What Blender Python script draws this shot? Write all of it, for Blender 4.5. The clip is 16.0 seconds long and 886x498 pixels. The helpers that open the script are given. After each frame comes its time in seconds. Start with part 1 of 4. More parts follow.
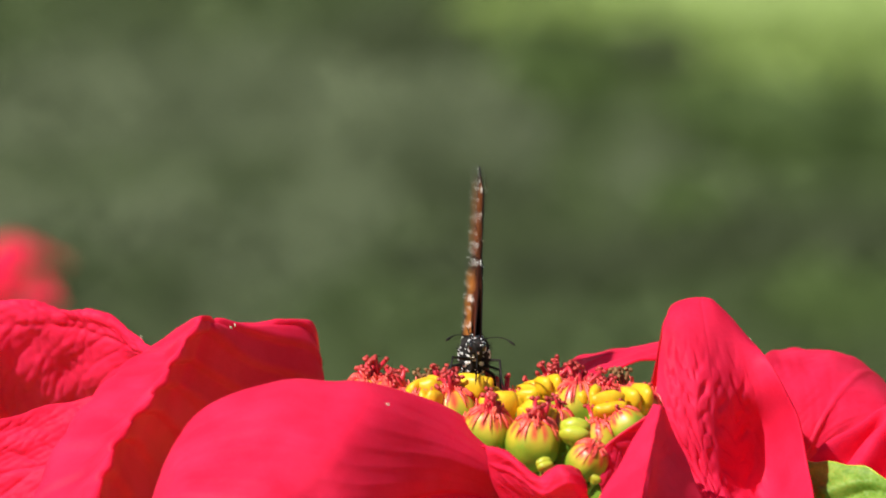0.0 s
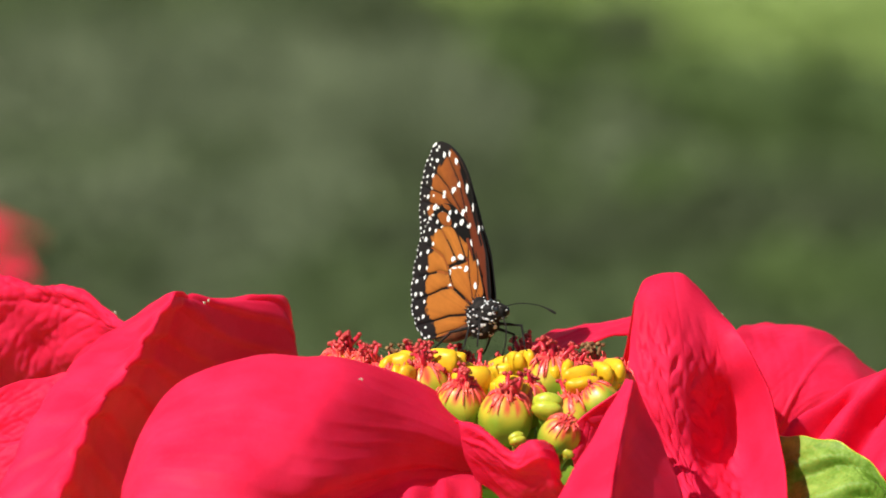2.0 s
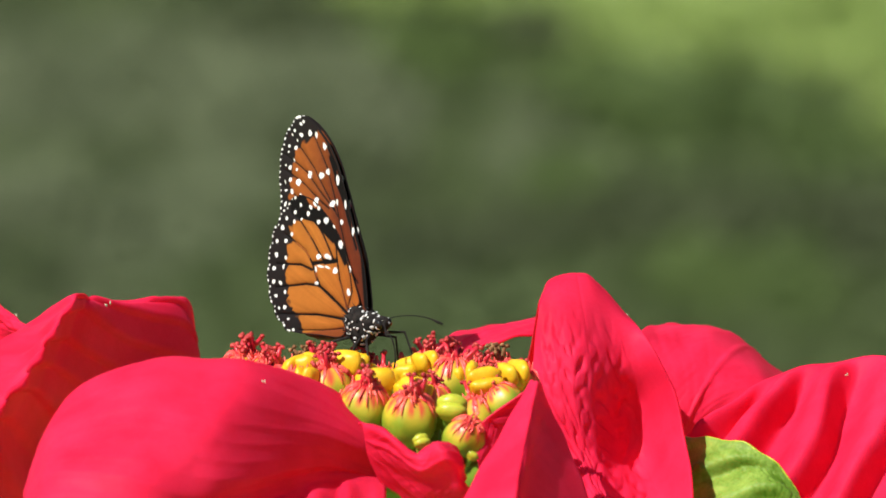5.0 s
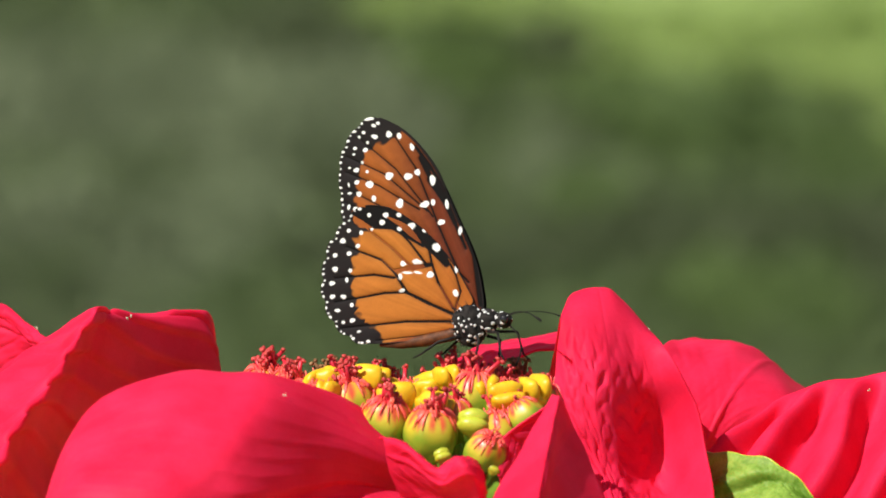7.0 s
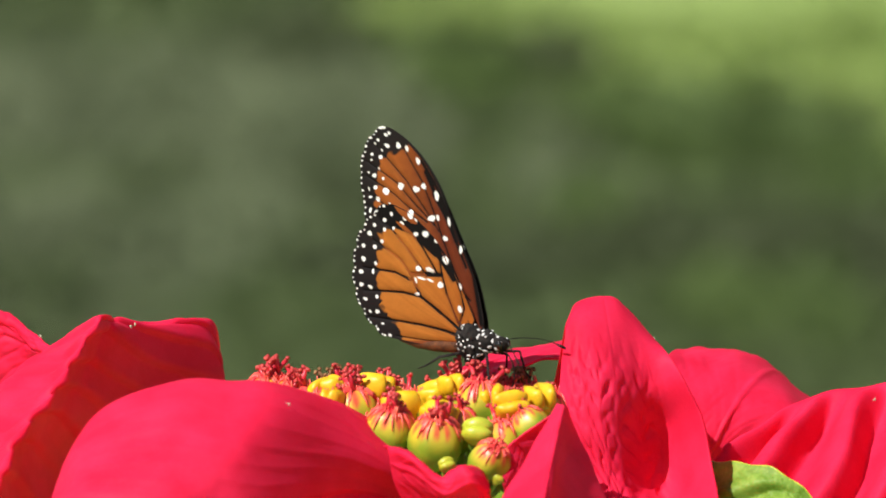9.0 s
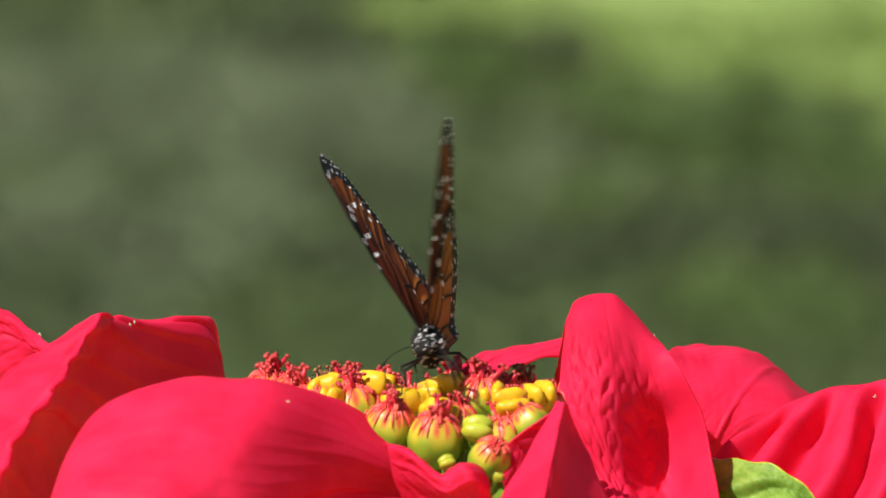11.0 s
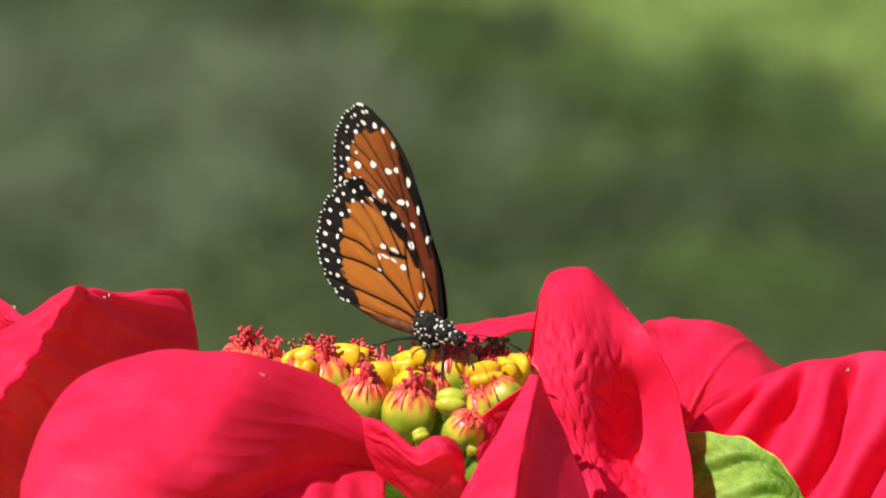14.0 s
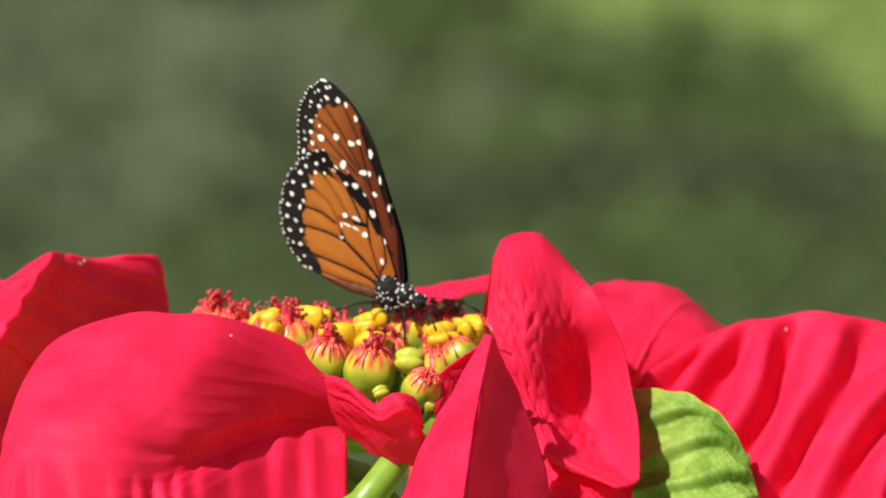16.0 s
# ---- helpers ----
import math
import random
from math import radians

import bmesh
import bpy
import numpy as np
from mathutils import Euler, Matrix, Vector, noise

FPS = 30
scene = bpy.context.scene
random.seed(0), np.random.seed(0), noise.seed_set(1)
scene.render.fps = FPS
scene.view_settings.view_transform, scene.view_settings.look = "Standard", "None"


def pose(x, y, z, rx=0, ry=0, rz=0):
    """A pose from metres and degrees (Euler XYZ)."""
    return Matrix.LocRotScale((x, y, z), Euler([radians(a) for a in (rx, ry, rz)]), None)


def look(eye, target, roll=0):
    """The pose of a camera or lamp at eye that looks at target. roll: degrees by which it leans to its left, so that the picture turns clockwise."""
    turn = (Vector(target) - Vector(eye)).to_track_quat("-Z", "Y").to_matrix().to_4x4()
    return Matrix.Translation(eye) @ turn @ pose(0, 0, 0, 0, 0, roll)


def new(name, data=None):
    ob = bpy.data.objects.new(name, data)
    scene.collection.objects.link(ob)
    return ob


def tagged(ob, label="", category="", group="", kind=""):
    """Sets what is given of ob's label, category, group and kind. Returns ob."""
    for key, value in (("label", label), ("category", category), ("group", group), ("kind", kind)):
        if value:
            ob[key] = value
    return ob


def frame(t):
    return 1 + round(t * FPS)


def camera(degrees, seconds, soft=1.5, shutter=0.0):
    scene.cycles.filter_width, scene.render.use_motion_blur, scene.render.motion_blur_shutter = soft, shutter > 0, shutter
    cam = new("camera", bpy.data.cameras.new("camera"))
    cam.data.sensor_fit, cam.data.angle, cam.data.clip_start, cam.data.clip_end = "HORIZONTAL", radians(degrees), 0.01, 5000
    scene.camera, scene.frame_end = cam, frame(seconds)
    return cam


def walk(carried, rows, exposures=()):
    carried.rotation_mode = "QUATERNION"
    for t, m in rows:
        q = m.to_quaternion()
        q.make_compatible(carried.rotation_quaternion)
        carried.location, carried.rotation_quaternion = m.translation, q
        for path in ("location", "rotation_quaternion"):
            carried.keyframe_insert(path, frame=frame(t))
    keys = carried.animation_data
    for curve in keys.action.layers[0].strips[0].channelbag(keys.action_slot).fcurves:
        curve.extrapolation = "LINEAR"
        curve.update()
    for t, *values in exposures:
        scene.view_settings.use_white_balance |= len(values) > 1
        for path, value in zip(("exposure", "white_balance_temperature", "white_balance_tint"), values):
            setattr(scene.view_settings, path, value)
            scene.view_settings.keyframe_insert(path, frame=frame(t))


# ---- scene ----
# ---------------------------------------------------------------- camera
# long lens on a tripod, almost two metres from the flower, panned by hand
cam = camera(5.0, 16.0, soft=1.6, shutter=0.4)
cam.data.dof.use_dof = True
cam.data.dof.focus_distance = 1.925
cam.data.dof.aperture_fstop = 31.0
EYE = Vector((0.00677, -1.86601, 1.35900))
DOWN = 10.0
# seconds, pan right, tilt down, roll (degrees), metres back from EYE
CAM_ROWS = [
    (0.0, -0.587, -0.056, -0.008, 0.010),
    (0.5, -0.426, 0.079, -0.003, 0.009),
    (1.0, -0.514, 0.036, -0.080, 0.005),
    (1.5, -0.565, -0.013, -0.053, 0.000),
    (2.0, -0.429, 0.082, -0.047, 0.016),
    (2.5, -0.227, 0.064, -0.084, 0.007),
    (3.0, -0.101, 0.019, -0.068, 0.009),
    (3.5, -0.051, -0.015, -0.015, 0.006),
    (4.0, 0.038, 0.011, -0.076, 0.002),
    (6.3, 0.173, 0.119, -0.175, 0.008),
    (6.5, 0.137, 0.094, -0.235, 0.004),
    (7.0, 0.000, -0.000, 0.000, 0.000),
    (7.5, 0.092, 0.055, -0.187, 0.004),
    (8.0, 0.122, 0.060, -0.163, 0.001),
    (8.5, -0.027, -0.050, 0.083, -0.002),
    (11.0, -0.025, -0.034, -0.015, -0.006),
    (11.5, -0.070, -0.062, 0.061, -0.002),
    (12.0, -0.078, -0.062, 0.076, -0.004),
    (12.5, -0.068, -0.057, 0.091, -0.003),
    (13.0, -0.093, -0.029, 0.077, -0.001),
    (13.5, 0.007, 0.056, 0.101, 0.000),
    (14.0, 0.124, 0.116, 0.079, -0.003),
    (14.5, 0.229, 0.173, 0.056, 0.020),
    (15.0, 0.199, 0.182, 0.094, 0.039),
    (15.5, 0.313, 0.260, 0.003, 0.056),
    (16.0, 0.356, 0.298, -0.087, 0.100),
]


def camera_pose(pan, tilt, roll, back):
    f = Vector((0, math.cos(radians(DOWN)), -math.sin(radians(DOWN))))
    e = EYE - back * f
    return pose(e.x, e.y, e.z, 90 - DOWN - tilt, 0, -pan) @ pose(0, 0, 0, 0, 0, roll)


walk(cam, [(r[0], camera_pose(*r[1:])) for r in CAM_ROWS])

# ---------------------------------------------------------------- light
SUN_FROM = Vector((-0.50, -0.42, 0.76)).normalized()
world = bpy.data.worlds.new("world")
scene.world = world
world.use_nodes = True
wn = world.node_tree.nodes
sky = wn.new("ShaderNodeTexSky")
sky.sky_type = "NISHITA"
sky.sun_disc = False
sky.sun_elevation = math.asin(SUN_FROM.z)
sky.sun_rotation = math.atan2(SUN_FROM.x, SUN_FROM.y)
wn["Background"].inputs["Strength"].default_value = 0.06
world.node_tree.links.new(sky.outputs["Color"], wn["Background"].inputs["Color"])
sun_data = bpy.data.lights.new("sun", "SUN")
sun_data.energy = 5.0
sun_data.angle = radians(0.53)
sun_data.color = (1.0, 0.95, 0.87)
sun = new("sun", sun_data)
sun.matrix_world = look(SUN_FROM * 20, (0, 0, 0))
scene.view_settings.exposure = 0.44


# ---------------------------------------------------------------- materials
def material(name, low, high, rough=0.5, scale=300.0, fine=2500.0, bump=0.15, spec=0.4,
             through_tint=None, through_mix=0.0, sheen=0.0, depth_scale=1.0):
    """Two tones mixed by coarse and fine noise, with fine relief; thin leaves also let light through.
    depth_scale below 1 draws the coarse noise out into drifts along y."""
    m = bpy.data.materials.new(name)
    m.use_nodes = True
    n, l = m.node_tree.nodes, m.node_tree.links
    p = n["Principled BSDF"]
    tc = n.new("ShaderNodeTexCoord")
    na, nb = n.new("ShaderNodeTexNoise"), n.new("ShaderNodeTexNoise")
    na.inputs["Scale"].default_value, nb.inputs["Scale"].default_value = scale, fine
    na.inputs["Detail"].default_value = nb.inputs["Detail"].default_value = 4
    mix, ramp = n.new("ShaderNodeMath"), n.new("ShaderNodeValToRGB")
    mix.operation = "MULTIPLY_ADD"
    mp = n.new("ShaderNodeMapping")
    mp.inputs["Scale"].default_value = (1.0, depth_scale, 1.0)
    l.new(tc.outputs["Object"], mp.inputs["Vector"])
    l.new(mp.outputs["Vector"], na.inputs["Vector"])
    l.new(tc.outputs["Object"], nb.inputs["Vector"])
    l.new(nb.outputs["Fac"], mix.inputs[0])
    mix.inputs[1].default_value = 0.35
    l.new(na.outputs["Fac"], mix.inputs[2])
    ramp.color_ramp.elements[0].position, ramp.color_ramp.elements[1].position = 0.5, 0.85
    ramp.color_ramp.elements[0].color, ramp.color_ramp.elements[1].color = (*low, 1), (*high, 1)
    l.new(mix.outputs[0], ramp.inputs["Fac"])
    l.new(ramp.outputs["Color"], p.inputs["Base Color"])
    p.inputs["Roughness"].default_value = rough
    p.inputs["Specular IOR Level"].default_value = spec
    if sheen:
        p.inputs["Sheen Weight"].default_value = sheen
        p.inputs["Sheen Roughness"].default_value = 0.4
        p.inputs["Sheen Tint"].default_value = (1.0, 0.55, 0.65, 1)
    if bump:
        b = n.new("ShaderNodeBump")
        b.inputs["Strength"].default_value = bump
        b.inputs["Distance"].default_value = 0.0002
        l.new(mix.outputs[0], b.inputs["Height"])
        l.new(b.outputs["Normal"], p.inputs["Normal"])
    if through_mix:
        t, ms = n.new("ShaderNodeBsdfTranslucent"), n.new("ShaderNodeMixShader")
        t.inputs["Color"].default_value = (*through_tint, 1)
        ms.inputs["Fac"].default_value = through_mix
        l.new(p.outputs["BSDF"], ms.inputs[1])
        l.new(t.outputs["BSDF"], ms.inputs[2])
        l.new(ms.outputs["Shader"], n["Material Output"].inputs["Surface"])
    return m


def attribute_material(name, rough, through_mix, spec=0.3, grain=1800.0, contrast=0.1):
    """Colour from the mesh's own 'tone' attribute, with fine grain."""
    m = bpy.data.materials.new(name)
    m.use_nodes = True
    n, l = m.node_tree.nodes, m.node_tree.links
    p = n["Principled BSDF"]
    a = n.new("ShaderNodeAttribute")
    a.attribute_name = "tone"
    tc, no = n.new("ShaderNodeTexCoord"), n.new("ShaderNodeTexNoise")
    no.inputs["Scale"].default_value = grain
    mr = n.new("ShaderNodeMapRange")
    mr.inputs["To Min"].default_value, mr.inputs["To Max"].default_value = 1 - contrast, 1 + contrast
    mul = n.new("ShaderNodeVectorMath")
    mul.operation = "SCALE"
    l.new(tc.outputs["Object"], no.inputs["Vector"])
    l.new(no.outputs["Fac"], mr.inputs["Value"])
    l.new(a.outputs["Color"], mul.inputs[0])
    l.new(mr.outputs["Result"], mul.inputs["Scale"])
    l.new(mul.outputs["Vector"], p.inputs["Base Color"])
    p.inputs["Roughness"].default_value = rough
    p.inputs["Specular IOR Level"].default_value = spec
    b = n.new("ShaderNodeBump")
    b.inputs["Strength"].default_value, b.inputs["Distance"].default_value = 0.2, 0.0001
    l.new(no.outputs["Fac"], b.inputs["Height"])
    l.new(b.outputs["Normal"], p.inputs["Normal"])
    if through_mix:
        t, ms = n.new("ShaderNodeBsdfTranslucent"), n.new("ShaderNodeMixShader")
        ms.inputs["Fac"].default_value = through_mix
        l.new(mul.outputs["Vector"], t.inputs["Color"])
        l.new(p.outputs["BSDF"], ms.inputs[1])
        l.new(t.outputs["BSDF"], ms.inputs[2])
        l.new(ms.outputs["Shader"], n["Material Output"].inputs["Surface"])
    return m


RED = material("bract_red", (0.80, 0.020, 0.080), (0.94, 0.038, 0.128), 0.55, 90, 1600, 0.25, 0.10,
               (1.0, 0.001, 0.020), 0.46)
LEAFGREEN = material("leaf_green", (0.12, 0.23, 0.018), (0.34, 0.50, 0.09), 0.52, 160, 1500, 0.3, 0.22,
                     (0.2, 0.4, 0.02), 0.25)
STEMGREEN = material("stem_green", (0.14, 0.27, 0.022), (0.20, 0.35, 0.036), 0.4, 200, 1500, 0.15, 0.5)
CUPTONE = attribute_material("cyathium_skin", 0.38, 0.08, 0.5, 900.0)
YELLOW = material("gland_yellow", (0.74, 0.40, 0.008), (0.84, 0.54, 0.02), 0.42, 400, 2500, 0.05, 0.45,
                  (0.9, 0.5, 0.01), 0.12)
FRINGE = material("fringe_red", (0.66, 0.022, 0.045), (0.88, 0.16, 0.10), 0.4, 600, 3000, 0.1, 0.5)
STAMENRED = material("stamen_red", (0.52, 0.010, 0.030), (0.74, 0.040, 0.065), 0.4, 600, 3000, 0.2, 0.5,
                     (0.7, 0.02, 0.03), 0.15)
ANTHER = material("anther_dusted", (0.30, 0.012, 0.022), (0.56, 0.075, 0.060), 0.45, 900, 4000, 0.3, 0.3)
DRIED = material("stamen_dried", (0.12, 0.05, 0.02), (0.36, 0.2, 0.09), 0.7, 600, 3000, 0.4, 0.2)
WING = attribute_material("wing_scales", 0.7, 0.14, 0.1, 2600.0)
BODYBLACK = material("body_black", (0.008, 0.007, 0.007), (0.03, 0.026, 0.024), 0.85, 900, 4000, 0.6, 0.12)
BODYWHITE = material("body_white", (0.5, 0.5, 0.5), (0.78, 0.78, 0.77), 0.6, 900, 4000, 0.2, 0.3)
EYE_MAT = material("eye_black", (0.006, 0.006, 0.006), (0.015, 0.013, 0.012), 0.12, 900, 4000, 0.0, 0.6)
BUDGREEN = material("bud_green", (0.36, 0.42, 0.02), (0.52, 0.54, 0.05), 0.4, 300, 2500, 0.05, 0.6)
PETIOLE = material("petiole_red", (0.3, 0.02, 0.02), (0.45, 0.05, 0.03), 0.5, 300, 2000, 0.1, 0.4)
BLOTCH = material("pale_fleck", (0.45, 0.36, 0.26), (0.68, 0.58, 0.45), 0.7, 900, 4000, 0.2, 0.2)


# ---------------------------------------------------------------- mesh helpers
MM = 0.001


def part(name, bm, mat, parent, label=""):
    """Links a bmesh as one mesh object under a thing or a part."""
    me = bpy.data.meshes.new(name)
    bm.to_mesh(me)
    bm.free()
    return part_mesh(name, me, mat, parent, label)


def part_mesh(name, me, mat, parent, label=""):
    if not me.materials:
        me.materials.append(mat)
    for f in me.polygons:
        f.use_smooth = True
    ob = new(name, me)
    ob.parent = parent
    return tagged(ob, label=label)


def smooth_spline(pts, n):
    """n points on a Catmull-Rom curve through pts (k x dims)."""
    pts = np.asarray(pts, float)
    k = len(pts)
    ext = np.concatenate([2 * pts[:1] - pts[1:2], pts, 2 * pts[-1:] - pts[-2:-1]])
    s = np.linspace(0, k - 1, n)
    i = np.minimum(s.astype(int), k - 2)
    f = (s - i).reshape((-1,) + (1,) * (pts.ndim - 1))
    a, b, c, d = ext[i], ext[i + 1], ext[i + 2], ext[i + 3]
    return 0.5 * (2 * b + (c - a) * f + (2 * a - 5 * b + 4 * c - d) * f ** 2 + (3 * b - a - 3 * c + d) * f ** 3)


def closed_spline(pts, n):
    pts = np.asarray(pts, float)
    k = len(pts)
    s = np.linspace(0, k, n, endpoint=False)
    i = s.astype(int)
    f = (s - i)[:, None]
    a, b, c, d = pts[(i - 1) % k], pts[i % k], pts[(i + 1) % k], pts[(i + 2) % k]
    return 0.5 * (2 * b + (c - a) * f + (2 * a - 5 * b + 4 * c - d) * f ** 2 + (3 * b - a - 3 * c + d) * f ** 3)


def grid_mesh(name, p):
    """A mesh from an n x m array of points."""
    n, m = p.shape[:2]
    idx = np.arange(n * m).reshape(n, m)
    faces = np.stack([idx[:-1, :-1], idx[1:, :-1], idx[1:, 1:], idx[:-1, 1:]], -1).reshape(-1, 4)
    me = bpy.data.meshes.new(name)
    me.from_pydata(p.reshape(-1, 3).tolist(), [], faces.tolist())
    return me


def tube(bm, pts, radii, sides=8):
    """A closed tapered tube along pts."""
    rings = []
    pts = [Vector(q) for q in pts]
    for i, q in enumerate(pts):
        d = (pts[min(i + 1, len(pts) - 1)] - pts[max(i - 1, 0)]).normalized()
        u = d.cross(Vector((0.31, 0.87, 0.39))).normalized()
        w = d.cross(u)
        rings.append([bm.verts.new(q + radii[i] * (math.cos(a) * u + math.sin(a) * w))
                      for a in [2 * math.pi * j / sides for j in range(sides)]])
    for r0, r1 in zip(rings, rings[1:]):
        for j in range(sides):
            bm.faces.new((r0[j], r0[(j + 1) % sides], r1[(j + 1) % sides], r1[j]))
    bm.faces.new(rings[0][::-1])
    bm.faces.new(rings[-1])


def blob(bm, centre, size, turn=None, seg=14, rings=9, wobble=0.0, seed=0.0):
    """An ellipsoid, uneven by wobble."""
    made = bmesh.ops.create_uvsphere(bm, u_segments=seg, v_segments=rings, radius=1.0)["verts"]
    turn = turn or Matrix.Identity(3)
    for v in made:
        k = 1 + wobble * noise.noise(v.co * 1.7 + Vector((seed, seed * 0.7, 0)))
        v.co = turn @ Vector((v.co.x * size[0] * k, v.co.y * size[1] * k, v.co.z * size[2] * k)) + Vector(centre)
    return made


# ---------------------------------------------------------------- the poinsettia
plant = tagged(new("poinsettia"), "red poinsettia flower head with yellow-green cyathia on a green stem", "flower")
plant.location = (0, 0, 1.0)

